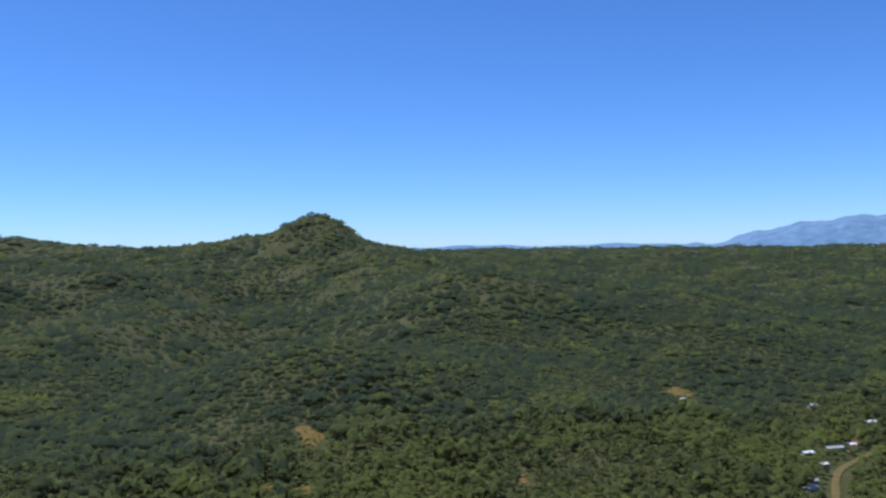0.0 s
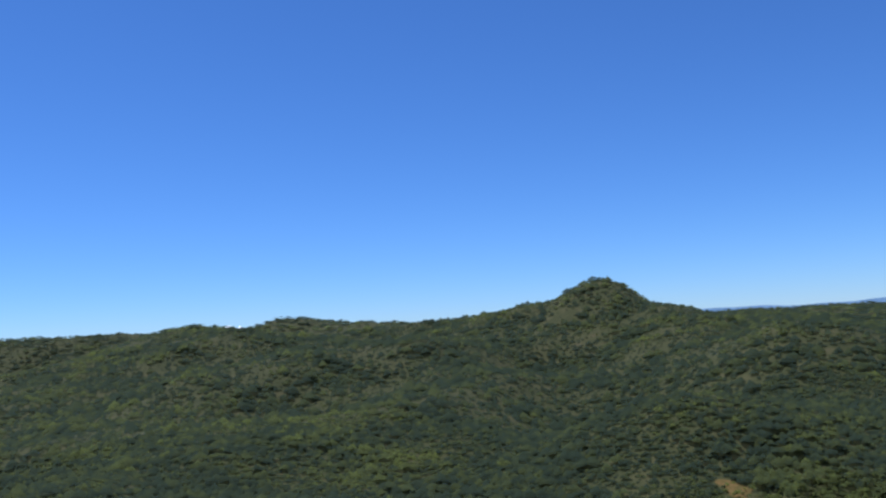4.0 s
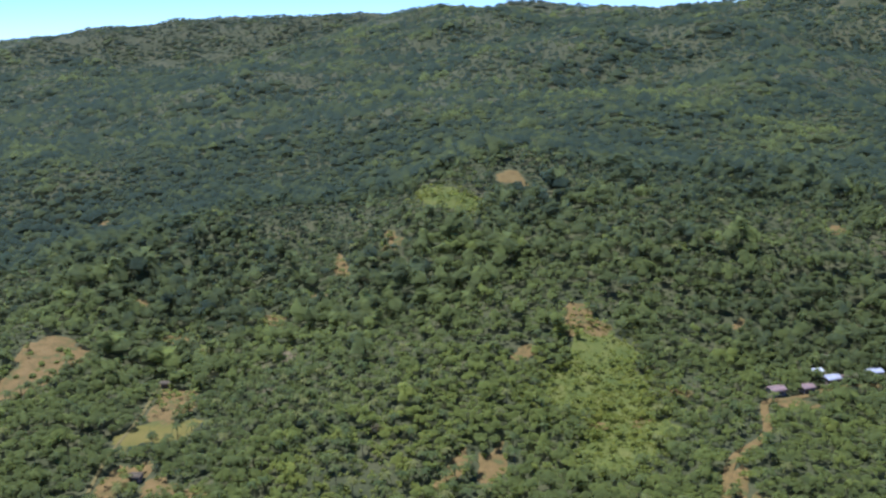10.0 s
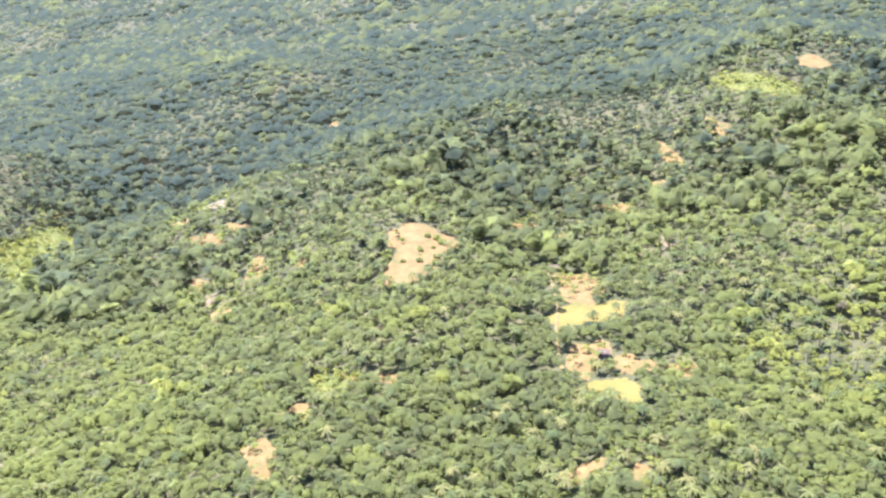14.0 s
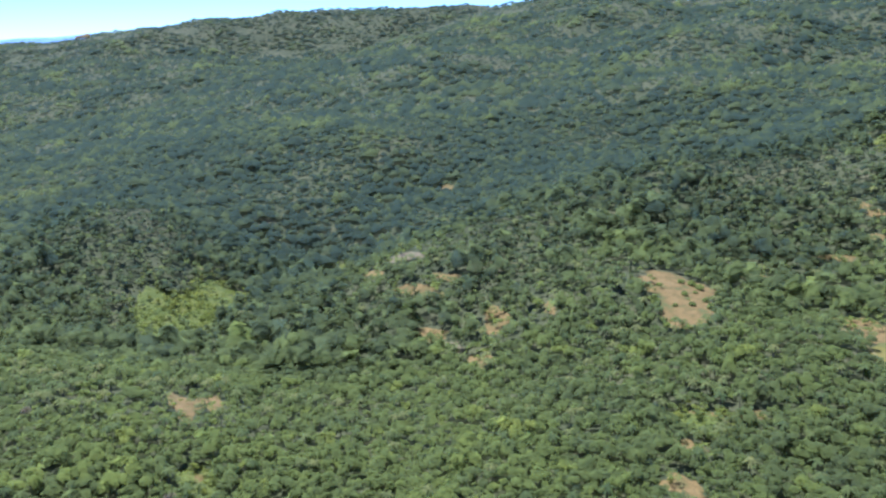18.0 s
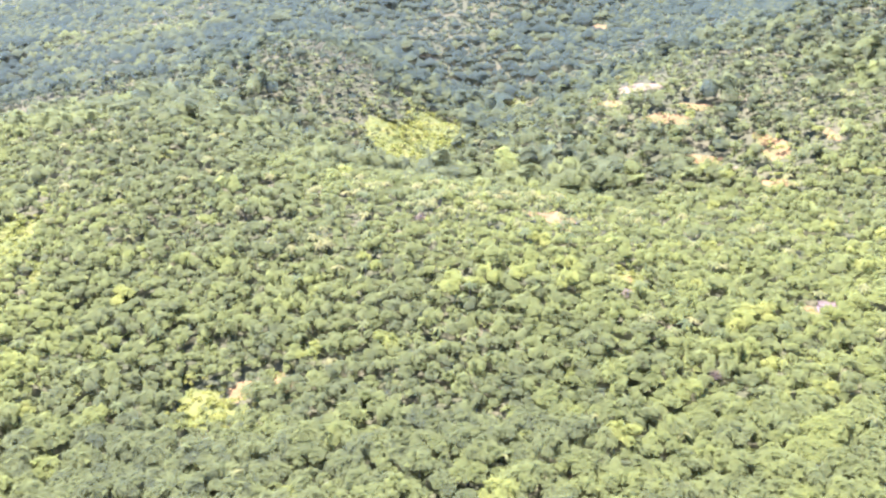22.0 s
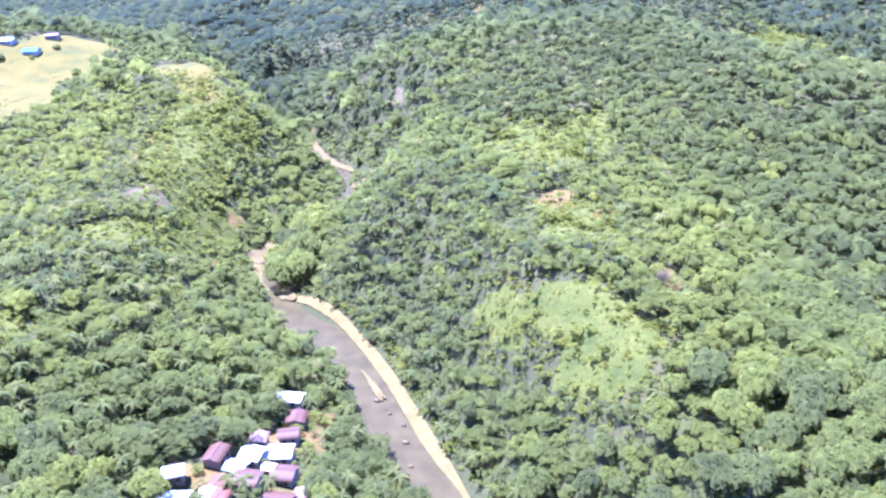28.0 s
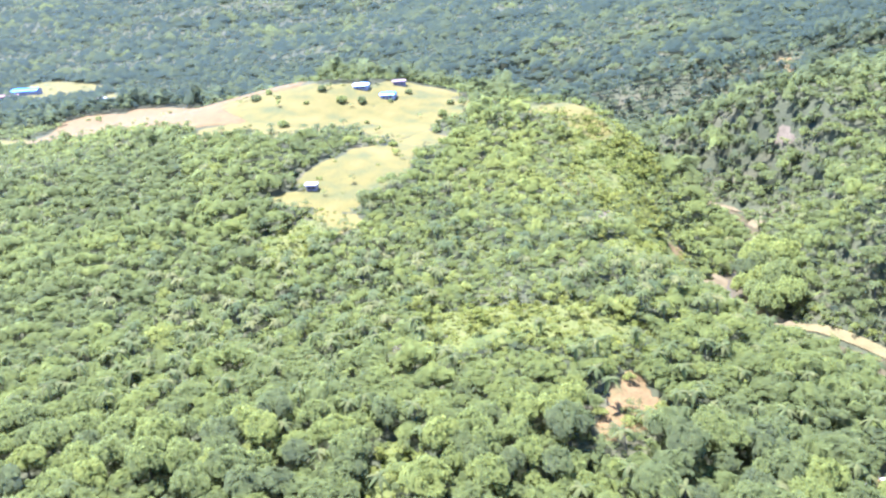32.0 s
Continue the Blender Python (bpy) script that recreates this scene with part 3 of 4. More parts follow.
def house(x, y, length, width, turn, roof, wall="wood", tall=2.2, label=""):
    """A small village house under a gable roof of metal sheets."""
    words = {"silver": "zinc", "white": "white", "maroon": "maroon", "red": "red", "rust": "rusty", "blue": "bright blue", "paleblue": "pale blue", "thatch": "thatched"}
    home = new("house")
    z = float(min(height(x + dx, y + dy) for dx in (-width / 2, width / 2) for dy in (-width / 2, width / 2)))
    top = float(max(height(x + dx, y + dy) for dx in (-width / 2, width / 2) for dy in (-width / 2, width / 2)))
    tall += min(0.9, top - z)
    home.matrix_basis = pose(x, y, z, 0, 0, turn)
    tagged(home, label or "small %s-roofed village house with %s walls" % (words[roof], wall), "house", "village houses")
    wm, rm = M_WALL[wall], M_ROOFS[roof]
    l, w, th = length / 2, width / 2, 0.14
    rise = width * 0.16
    for side in (-1, 1):
        part("wall", boxes("wall", wm, ((length, th, tall + 0.5), (0, side * (w - th / 2), tall / 2 - 0.25))), home)
        gv = np.array([(sx, sy, sz) for sx in (side * l, side * (l - th)) for sy, sz in ((-w + th, -0.5), (w - th, -0.5), (w - th, tall), (0, tall + rise), (-w + th, tall))])
        part("gable_wall", mesh_gable("gable_wall", gv, wm), home)
        slope = part("roof_slope", roof_slope("roof_slope", rm, length + 0.9, w + 0.55, rise + 0.13, side), home)
        slope.location.z = tall + 0.02
        pane = part("window", boxes("window", M_GLASS, ((1.0, 0.05, 0.9), (side * l * 0.45, -w - 0.012, tall - 1.2))), home)
        for up_by in (0.7, 1.7):
            part("window_rail", boxes("window_rail", M_FRAME, ((1.2, 0.08, 0.1), (side * l * 0.45, -w - 0.02, tall - up_by))), pane)
    part("door", boxes("door", M_FRAME, ((0.9, 0.06, 2.0), (0, -w - 0.02, max(1.0, tall - 1.65)))), home)
    part("ridge_cap", boxes("ridge_cap", rm, ((length + 0.95, 0.35, 0.06), (0, 0, tall + rise + 0.2))), home)
    SITES.append((x, y, max(length, width) * 0.62))
    return home


def mesh_gable(name, v, mat):
    me = bpy.data.meshes.new(name)
    me.from_pydata([tuple(p) for p in v], [], [(0, 1, 2, 3, 4), (9, 8, 7, 6, 5)] + [(i, i + 5, (i + 1) % 5 + 5, (i + 1) % 5) for i in range(5)])
    me.materials.append(mat)
    return me


# riverside village
house(-1095, -181, 7.5, 4.0, 9, "white", "cream", 2.2)
house(-1088, -189, 4.8, 4.7, 108, "maroon", "wood", 2.5)
house(-1085, -198, 4.8, 3.9, 27, "maroon", "grey", 2.7)
house(-1090, -204, 4.1, 3.9, 109, "rust", "wood", 2.2)
house(-1087, -211, 5.1, 4.9, 2, "white", "cream", 2.5)
house(-1082, -207, 6.0, 5.0, 19, "white", "grey", 2.7)
house(-1087, -218, 4.5, 3.4, 2, "paleblue", "wood", 2.2)
house(-1094, -216, 6.1, 4.2, 100, "maroon", "wood", 2.5)
house(-1098, -227, 4.6, 3.9, 35, "silver", "wood", 2.7)
house(-1087, -225, 4.1, 3.3, 93, "red", "wood", 2.2)
house(-1082, -221, 5.9, 5.1, 6, "maroon", "cream", 2.5)
house(-1076, -215, 5.2, 5.0, 11, "maroon", "grey", 2.7)
house(-1092, -235, 6.6, 4.8, 19, "white", "grey", 2.2)
house(-1086, -231, 4.5, 3.7, 109, "silver", "wood", 2.5)
house(-1083, -231, 5.1, 3.7, 93, "red", "wood", 2.7)
house(-1071, -226, 6.5, 5.5, 11, "maroon", "cream", 2.2)
house(-1078, -234, 4.1, 2.7, 19, "paleblue", "wood", 2.5)
house(-1080, -215, 2.4, 2.0, 11, "white", "wood", 2.7)
house(-1068, -221, 3.2, 2.6, 101, "rust", "wood", 2.2)
# hamlet below the spur
house(-920, -150, 6.5, 4.4, 15, "white", "cream")
house(-916, -148, 5.6, 4.4, 60, "maroon", "wood")
house(-917, -159, 6.0, 4.4, 15, "maroon", "wood")
house(-904, -144, 7.6, 5.2, 20, "silver", "grey")
house(-915, -128, 4.0, 3.2, 10, "rust", "wood")
house(-912, -174, 6.6, 5.0, 20, "white", "grey")
# houses along the orange road
house(-382, 281, 6.0, 4.6, 40, "rust", "wood")
house(-362, 303, 6.0, 4.6, 40, "silver", "wood")
house(-355, 307, 6.0, 4.6, 40, "rust", "wood")
house(-368, 307, 4.0, 3.4, 40, "white", "wood")
house(-346, 317, 6.0, 4.6, 30, "silver", "cream")
house(-336, 326, 5.6, 4.4, 35, "white", "cream")
house(-326, 336, 5.6, 4.4, 35, "white", "grey")
house(-337, 297, 4.6, 3.8, 30, "white", "wood")
house(-363, 323, 5.4, 3.6, 10, "rust", "wood")
house(-320, 362, 5.6, 4.0, 30, "silver", "wood")
house(-324, 372, 4.0, 3.2, 30, "white", "wood")
house(-398, 178, 6.6, 4.6, 40, "paleblue", "cream")
house(-384, 182, 5.0, 4.0, 30, "rust", "wood")
house(-371, 289, 5.0, 4.0, 40, "rust", "wood")
house(-640, 222, 4.2, 3.2, 20, "thatch", "wood", label="small thatched field hut with plank walls")
house(-595, 152, 4.0, 3.2, 20, "thatch", "wood", label="small thatched field hut with plank walls")
house(-760, 24, 4.4, 3.6, 16, "thatch", "wood", label="small thatched field hut with plank walls")
# village on the far road
for hx, hy, hl, hw, ht, hr in ((368, 800, 13, 9, 20, "white"), (365, 780, 9, 6, 30, "silver"), (325, 735, 13, 8, 20, "red"), (314, 718, 12, 8, 30, "maroon"), (300, 715, 15, 6, 10, "silver"),
                               (320, 726, 8, 6, 15, "white"), (337, 845, 8, 6, 20, "silver"), (273, 700, 10, 6, 15, "white"), (298, 741, 9, 6, 15, "silver"), (247, 632, 9, 6, 20, "white"),
                               (242, 619, 10, 7, 40, "silver"), (332, 690, 10, 7, 20, "silver"), (272, 669, 6, 5, 25, "white"), (223, 874, 6, 5, 20, "white"), (309, 777, 7, 5, 20, "rust")):
    house(hx, hy, hl, hw, ht, hr, "cream")
# plateau farm
house(-1364, 14, 8.0, 6.0, 15, "blue", "cream")
house(-1383, 17, 8.0, 6.0, 15, "paleblue", "cream")
house(-1315, -130, 4.2, 3.0, 20, "silver", "wood")
house(-1948, 226, 28.0, 13.0, 25, "blue", "cream", 4.0, "long farm building under a bright blue metal roof")
house(-1924, 187, 22.0, 11.0, 25, "red", "cream", 4.0, "long farm building under a red metal roof")
house(-1370, 37, 7.0, 4.5, 25, "rust", "wood")
house(-1810, 202, 12.0, 6.0, 20, "white", "cream")


# ---- trees ----
_bm = bmesh.new()
bmesh.ops.create_icosphere(_bm, subdivisions=1, radius=1.0)
_bm.verts.ensure_lookup_table()
ICO_V = np.array([v.co[:] for v in _bm.verts])
ICO_T = np.array([[v.index for v in f.verts] for f in _bm.faces])
_bm.free()
rng = np.random.default_rng(7)


def unit(a):
    return a / np.maximum(np.linalg.norm(a, axis=-1, keepdims=True), 1e-9)


def ball(level):
    bm = bmesh.new()
    bmesh.ops.create_icosphere(bm, subdivisions=level, radius=1.0)
    bm.verts.ensure_lookup_table()
    got = np.array([v.co[:] for v in bm.verts]), np.array([[v.index for v in f.verts] for f in bm.faces])
    bm.free()
    return got


BALLS = {k: ball(k) for k in (1, 2, 3)}


def crown(puffs, leaves, flat=0.8, leaf=0.17, level=1, wild=0.14, spread=0.70):
    """A crown about two across: leafy puffs heaped round a stem, with loose sprays standing out of them."""
    bv, bt = BALLS[level]
    turn = np.arange(puffs) * 2.4 + rng.uniform(0, 6.28)
    lift = 1 - (np.arange(puffs) + 0.4) / puffs * 1.15
    out = np.sqrt(np.clip(1 - np.clip(lift, 0, 1) ** 2, 0, 1)) * spread * rng.uniform(0.75, 1.2, puffs)
    mid = np.stack([out * np.cos(turn), out * np.sin(turn), lift * 0.52 * rng.uniform(0.8, 1.15, puffs)], -1)
    size = rng.uniform(0.27, 0.60, puffs)

    def buried(p, k):
        gap = np.linalg.norm(p[:, None] - mid[None], axis=2) / size[None]
        gap[:, k] = 9
        return (gap < 0.86).any(1)

    vs, ts, n = [], [], 0
    for k in range(puffs):
        q = np.linalg.qr(rng.normal(size=(3, 3)))[0]
        v = (bv @ (q * np.sign(np.linalg.det(q)))) * (size[k] * rng.uniform(1 - wild, 1 + wild, (len(bv), 1))) * (1, 1, 0.86) + mid[k]
        face = v[bt].mean(1)
        keep = bt[~buried(face, k) & (face[:, 2] > mid[k, 2] - 0.5 * size[k])]
        if not len(keep):
            continue
        used, fresh = np.unique(keep, return_inverse=True)
        vs.append(v[used])
        ts.append(fresh.reshape(-1, 3) + n)
        n += len(used)
    k = rng.integers(0, puffs, leaves)
    d = unit(rng.normal(size=(leaves, 3)) + (0, 0, 0.5))
    p = mid[k] + d * size[k][:, None] * rng.uniform(0.86, 1.14, (leaves, 1))
    far = np.linalg.norm(p[:, None] - mid[None], axis=2) / size[None]
    free = far.min(1) > 0.8
    p, d = p[free], d[free]
    nrm = unit(d + 0.55 * rng.normal(size=d.shape) + (0, 0, 0.35))
    a = unit(np.cross(nrm, rng.normal(size=d.shape)))
    c, sz = np.cross(nrm, a), leaf * rng.uniform(0.6, 1.35, (len(p), 1))
    vs.append(np.stack([p + a * sz * 1.1, p - a * sz * 0.7 + c * sz * 0.9 - nrm * sz * 0.4, p - a * sz * 0.7 - c * sz * 0.9 - nrm * sz * 0.4], 1).reshape(-1, 3))
    ts.append(np.arange(len(p))[:, None] * 3 + n + (0, 1, 2))
    return np.concatenate(vs) * (1, 1, flat / 0.8), np.concatenate(ts)


def palm_head(fronds, joints, wide=0.10):
    """Arching fronds round one point, about two across."""
    vs, ts, n = [], [], 0
    for k in range(fronds):
        a, lift, ln = 2 * np.pi * (k + rng.uniform(-0.3, 0.3)) / fronds, rng.uniform(-0.25, 0.75), rng.uniform(0.85, 1.1)
        s = np.linspace(0, 1, joints + 1)
        out, z = ln * s * (1 - 0.12 * s), lift * s * 0.9 - (0.55 + 0.3 * rng.random()) * s ** 2
        w = wide * np.sin(np.pi * np.clip(0.12 + 0.86 * s, 0, 1)) ** 0.7
        mid = np.stack([out * np.cos(a), out * np.sin(a), z], -1)
        side = np.stack([-np.sin(a) * w, np.cos(a) * w, -0.45 * w], -1)
        oth = np.stack([np.sin(a) * w, -np.cos(a) * w, -0.45 * w], -1)
        vs.append(np.stack([mid + side, mid, mid + oth], 1).reshape(-1, 3))
        for j in range(joints):
            b = n + 3 * j
            ts += [(b, b + 1, b + 4), (b, b + 4, b + 3), (b + 1, b + 2, b + 5), (b + 1, b + 5, b + 4)]
        n += 3 * (joints + 1)
    return np.concatenate(vs), np.array(ts)


def trunk(sides, joints, lean=0.0, thin=0.45):
    """A tapered stem of height 1 and foot radius 1."""
    s = np.linspace(0, 1, joints + 1)
    a = np.arange(sides) * 2 * np.pi / sides
    r = 1 - (1 - thin) * s + 0.35 * np.exp(-s * 9)
    v = np.stack([r[:, None] * np.cos(a) + lean * (s ** 2)[:, None], r[:, None] * np.sin(a), np.repeat(s[:, None], sides, 1)], -1).reshape(-1, 3)
    t = []
    for j in range(joints):
        for k in range(sides):
            p, q = j * sides + k, j * sides + (k + 1) % sides
            t += [(p, q, q + sides), (p, q + sides, p + sides)]
    return v, np.array(t)


def forked(joints):
    """Stem with limbs that reach into the crown; height 1, foot radius about 0.03."""
    v, t = trunk(6, joints, thin=0.5)
    v = v * (0.035, 0.035, 0.75)
    vs, ts, n = [v], [t], len(v)
    for k in range(4):
        bv, bt = trunk(4, 1, thin=0.3)
        a, tilt = k * 1.57 + rng.uniform(-0.4, 0.4), rng.uniform(0.5, 0.85)
        m = np.array((Euler((0, tilt, 0)).to_matrix().to_4x4() @ Matrix.Identity(4)).to_3x3())
        m = np.array(Euler((0, 0, a)).to_matrix()) @ m
        vs.append((bv * (0.018, 0.018, 0.34)) @ m.T + (0, 0, 0.55 + 0.06 * k))
        ts.append(bt + n)
        n += len(bv)
    return np.concatenate(vs), np.concatenate(ts)


def plant(protos, which, xyz, wide, tall, turn, tint):
    """Many plants in one mesh: the arrays of all, each turned, scaled and set in place."""
    vs, ts, cs, n = [], [], [], 0
    for k, (v, t) in enumerate(protos):
        sel = np.nonzero(which == k)[0]
        if not len(sel):
            continue
        c, s = np.cos(turn[sel])[:, None], np.sin(turn[sel])[:, None]
        w, h = wide[sel][:, None], tall[sel][:, None]
        px = xyz[sel, 0:1] + w * (c * v[None, :, 0] - s * v[None, :, 1])
        py = xyz[sel, 1:2] + w * (s * v[None, :, 0] + c * v[None, :, 1])
        pz = xyz[sel, 2:3] + h * v[None, :, 2]
        vs.append(np.stack([px, py, pz], -1).reshape(-1, 3))
        ts.append((t[None] + (np.arange(len(sel)) * len(v))[:, None, None] + n).reshape(-1, 3))
        cs.append(np.repeat(tint[sel], len(v)))
        n += len(sel) * len(v)
    return np.concatenate(vs), np.concatenate(ts), np.concatenate(cs)


# the view's side of the flight line: s along it, d away from it
ALONG, ASIDE = np.array((-0.935, -0.354)), np.array((-0.354, 0.935))


def scatter(d0, d1, s0, s1, gap):
    """Loose points over a stretch of the plan, where land can be seen."""
    s, d = np.meshgrid(np.arange(s0, s1, gap), np.arange(d0, d1, gap), indexing="ij")
    s, d = s.ravel() + rng.uniform(-0.48, 0.48, s.size) * gap, d.ravel() + rng.uniform(-0.48, 0.48, s.size) * gap
    x, y = s * ALONG[0] + d * ASIDE[0], s * ALONG[1] + d * ASIDE[1]
    ok = (x < y * 0.52 + 130) & (y > -500 - 0.728 * (x + 1102)) & ((d > 330) | (s > 170)) & (d > 112 + 0.27 * np.clip(850 - s, 0, 900))
    x, y = x[ok], y[ok]
    bare = inside(x, y, gap * 0.25)
    ok = rng.random(len(x)) > bare
    for line, half in RIBBONS:
        ok &= away(x, y, line) > half + 0.5
    for hx, hy, r in SITES:
        ok &= np.hypot(x - hx, y - hy) > r + 1.0
    return x[ok], y[ok], bare[ok]


# stretches of young yellow-green or old dark growth: x, y, radius, shift
SUNNY = ((-1189, -245, 90, 0.21), (-1186, -157, 60, 0.22), (-1011, -136, 45, 0.24), (-1248, -134, 80, 0.21), (-516, 175, 28, 0.9), (-829, -53, 110, 0.04), (-1008, -152, 55, 0.14), (-968, 210, 70, 0.12), (-454, 248, 90, 0.12), (-595, 440, 60, 0.11), (-1218, -55, 80, 0.24), (-1265, -10, 60, 0.19), (-1035, -74, 50, 0.19), (-465, 240, 70, 0.15),
         (-1014, 38, 70, -0.2), (-898, -116, 60, -0.16), (-922, 183, 70, -0.12), (-701, 348, 120, -0.16), (-400, 395, 90, -0.14), (-1080, 286, 140, -0.3), (-1078, 53, 90, -0.2), (-1016, 219, 80, -0.12), (-297, 1481, 400, -0.1), (-57, 662, 60, 0.19), (225, 741, 160, 0.06), (-471, 907, 80, 0.22), (-605, 714, 55, 0.2), (-377, 787, 55, 0.19), (108, 890, 60, 0.17))
# stretches of old trees with wide crowns: x, y, radius, gain
OLD = ((-870, -85, 80, 0.5), (-960, -177, 50, 0.55), (-921, -18, 60, 0.2), (-1112, -175, 30, 0.3), (-1251, -189, 40, 0.25), (-536, 206, 40, 0.3), (-1088, 56, 90, 0.35))
# stretches of low young growth: x, y, radius
YOUNG = ((-1089, -234, 15), (-1076, -232, 12), (-1037, -117, 16), (-1020, -118, 12), (-1216, -50, 36), (-1196, -92, 26), (-1240, -5, 22), (-1165, 8, 16), (-1178, 22, 14), (-1196, 40, 12), (-1150, -16, 16), (-1160, -12, 14), (-1168, 4, 14), (-1185, 9, 14), (-1200, 26, 14), (-1210, 44, 12), (-1120, -141, 10), (-1594, -57, 46), (-1498, -79, 40), (-1651, -30, 40), (-1541, -91, 42), (-1582, -82, 40), (-1464, -85, 35), (-1179, -182, 16), (-1194, -197, 16))
PALM_GROVES = ((-743, 170, 55), (-698, 117, 45), (-1128, -229, 30), (-1103, -195, 40), (-558, 205, 40), (-916, 50, 45), (-870, 154, 40), (-1270, -215, 50), (-992, 42, 40), (-598, 86, 45), (-485, 191, 25), (-1141, -176, 25))


def crest(x, y, reach=34.0):
    """Above 0 on ribs and knolls, below 0 in gullies; about -1 to 1."""
    ring = sum(height(x + reach * math.cos(g), y + reach * math.sin(g)) for g in (0.3, 1.55, 2.8, 4.05, 5.3)) / 5
    return np.tanh((height(x, y) - ring) / 2.2)


def open_edge(x, y):
    """Where only low young growth stands: round the clearings, by the river road and in young stretches."""
    low = (inside(x, y, 2.5) > 0) | (inside(x + 6 * ASIDE[0], y + 6 * ASIDE[1], 1.0) > 0) | (inside(x + 12 * ASIDE[0], y + 12 * ASIDE[1], -0.5) > 0) | (away(x, y, RIVER_ROAD) < 9)
    for a, b, r in YOUNG:
        low = low | (np.hypot(x - a, y - b) < r)
    return low


def kinds(x, y, bare):
    """Which plant grows at each point, how wide, and a tint that stresses relief: yellower on ribs, darker in gullies.
    """
    n = len(x)
    grove = np.zeros(n)
    for a, b, r in PALM_GROVES:
        grove = np.maximum(grove, np.exp(-((x - a) ** 2 + (y - b) ** 2) / r ** 2))
    palm = (rng.random(n) < 0.05 + 0.30 * grove) & (bare == 0)
    low = open_edge(x, y)
    rib = crest(x, y)
    wide = np.exp(rng.normal(0.70, 0.40, n)) * np.where(low, 0.46, 1.0) * (1 + 0.36 * ripple(x * 1.1, y * 1.1, 2.0)) * (1 - 0.16 * rib)
    for a, b, r, much in SUNNY:
        wide = wide * (1 - 0.8 * max(0.0, much) * np.exp(-((x - a) ** 2 + (y - b) ** 2) / r ** 2))
    for a, b, r, much in OLD:
        wide = wide * (1 + much * np.exp(-((x - a) ** 2 + (y - b) ** 2) / r ** 2))
    wide = np.where(bare > 0, rng.uniform(0.7, 1.7, n), wide)
    tint = 0.44 + 0.09 * ripple(x * 0.7, y * 0.7, 0.6) + 0.08 * np.tanh(2.2 * ripple(x * 2.1, y * 2.1, 3.0)) + rng.normal(0, 0.085, n) + 0.06 * rib + 0.12 * low + np.where(bare > 0, 0.36, 0)
    for a, b, r, much in SUNNY:
        tint = tint + much * np.exp(-((x - a) ** 2 + (y - b) ** 2) / r ** 2)
    # far crowns: haze and the shade between crowns painted as darker, bluer leaves
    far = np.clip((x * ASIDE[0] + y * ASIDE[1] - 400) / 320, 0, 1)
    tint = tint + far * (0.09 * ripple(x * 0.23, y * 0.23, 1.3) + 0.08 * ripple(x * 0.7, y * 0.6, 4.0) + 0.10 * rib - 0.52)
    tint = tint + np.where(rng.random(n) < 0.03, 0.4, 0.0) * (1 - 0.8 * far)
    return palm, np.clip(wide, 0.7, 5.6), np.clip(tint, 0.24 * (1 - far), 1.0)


def thinned(x, y, wide, room=0.68):
    """Which plants stand: the wide ones first, each with room round it."""
    order, cell, taken = np.argsort(-wide), 8.6, {}
    keep = np.zeros(len(x), bool)
    xs, ys, ws = x.tolist(), y.tolist(), wide.tolist()
    for i in order.tolist():
        px, py, pw = xs[i], ys[i], ws[i]
        cx, cy = int(px // cell), int(py // cell)
        free = True
        for gx_ in (cx - 1, cx, cx + 1):
            for gy_ in (cy - 1, cy, cy + 1):
                for qx, qy, qw in taken.get((gx_, gy_), ()):
                    if (px - qx) ** 2 + (py - qy) ** 2 < (room * (pw + qw)) ** 2:
                        free = False
                        break
                if not free:
                    break
            if not free:
                break
        if free:
            keep[i] = True
            taken.setdefault((cx, cy), []).append((px, py, pw))
    return keep


def on_land(x, y):
    return np.stack([x, y, height(x, y)], -1)


def forest(name, label, x, y, wide, tint, protos, mat, seed_tall=0.9, steady=False):
    """Crowns of a stretch of forest, in one mesh."""
    n = len(x)
    tall = wide * rng.uniform(0.75, 1.15, n) * seed_tall
    base = on_land(x, y)
    base[:, 2] += np.where(wide < 1.3, wide * 0.3, wide * rng.uniform(0.0, 0.5, n) if steady else 0.7 + wide * rng.uniform(0.5, 0.95, n))
    sort = (ripple(x * 1.7, y * 1.7, 5.0) * 0.5 + 0.5) * len(protos) + rng.normal(0, 1.3, n)
    v, t, c = plant(protos, np.floor(sort).astype(int) % len(protos), base, wide * rng.uniform(1.05, 1.28, n), tall, rng.uniform(0, 6.28, n), tint)
    ob = new(name, mesh_of(name, v, t, mat, c, True, 0.35 if steady else 0.76))
    return tagged(ob, label, "forest", kind="stuff")


FINE = [crown(k, 125, f, 0.21, 1, 0.16) for k, f in ((7, 0.85), (6, 0.7), (8, 1.0), (7, 0.65), (6, 1.15), (8, 0.9), (5, 0.8), (7, 1.05))] + [crown(9, 190, f, 0.15, 1, 0.24, 0.8) for f in (0.7, 0.85)]
MEDIUM = [crown(k, 36, f, 0.30, 1, 0.18) for k, f in ((3, 0.8), (4, 0.65), (4, 1.0), (3, 0.7), (4, 0.95), (4, 1.1))] + [crown(5, 54, f, 0.23, 1, 0.24, 0.8) for f in (0.7, 0.85)]
COARSE = [crown(k, 10, f, 0.42, 1, 0.2) for k, f in ((2, 0.8), (2, 0.7), (3, 1.05), (2, 0.65), (2, 0.95), (3, 1.15))]


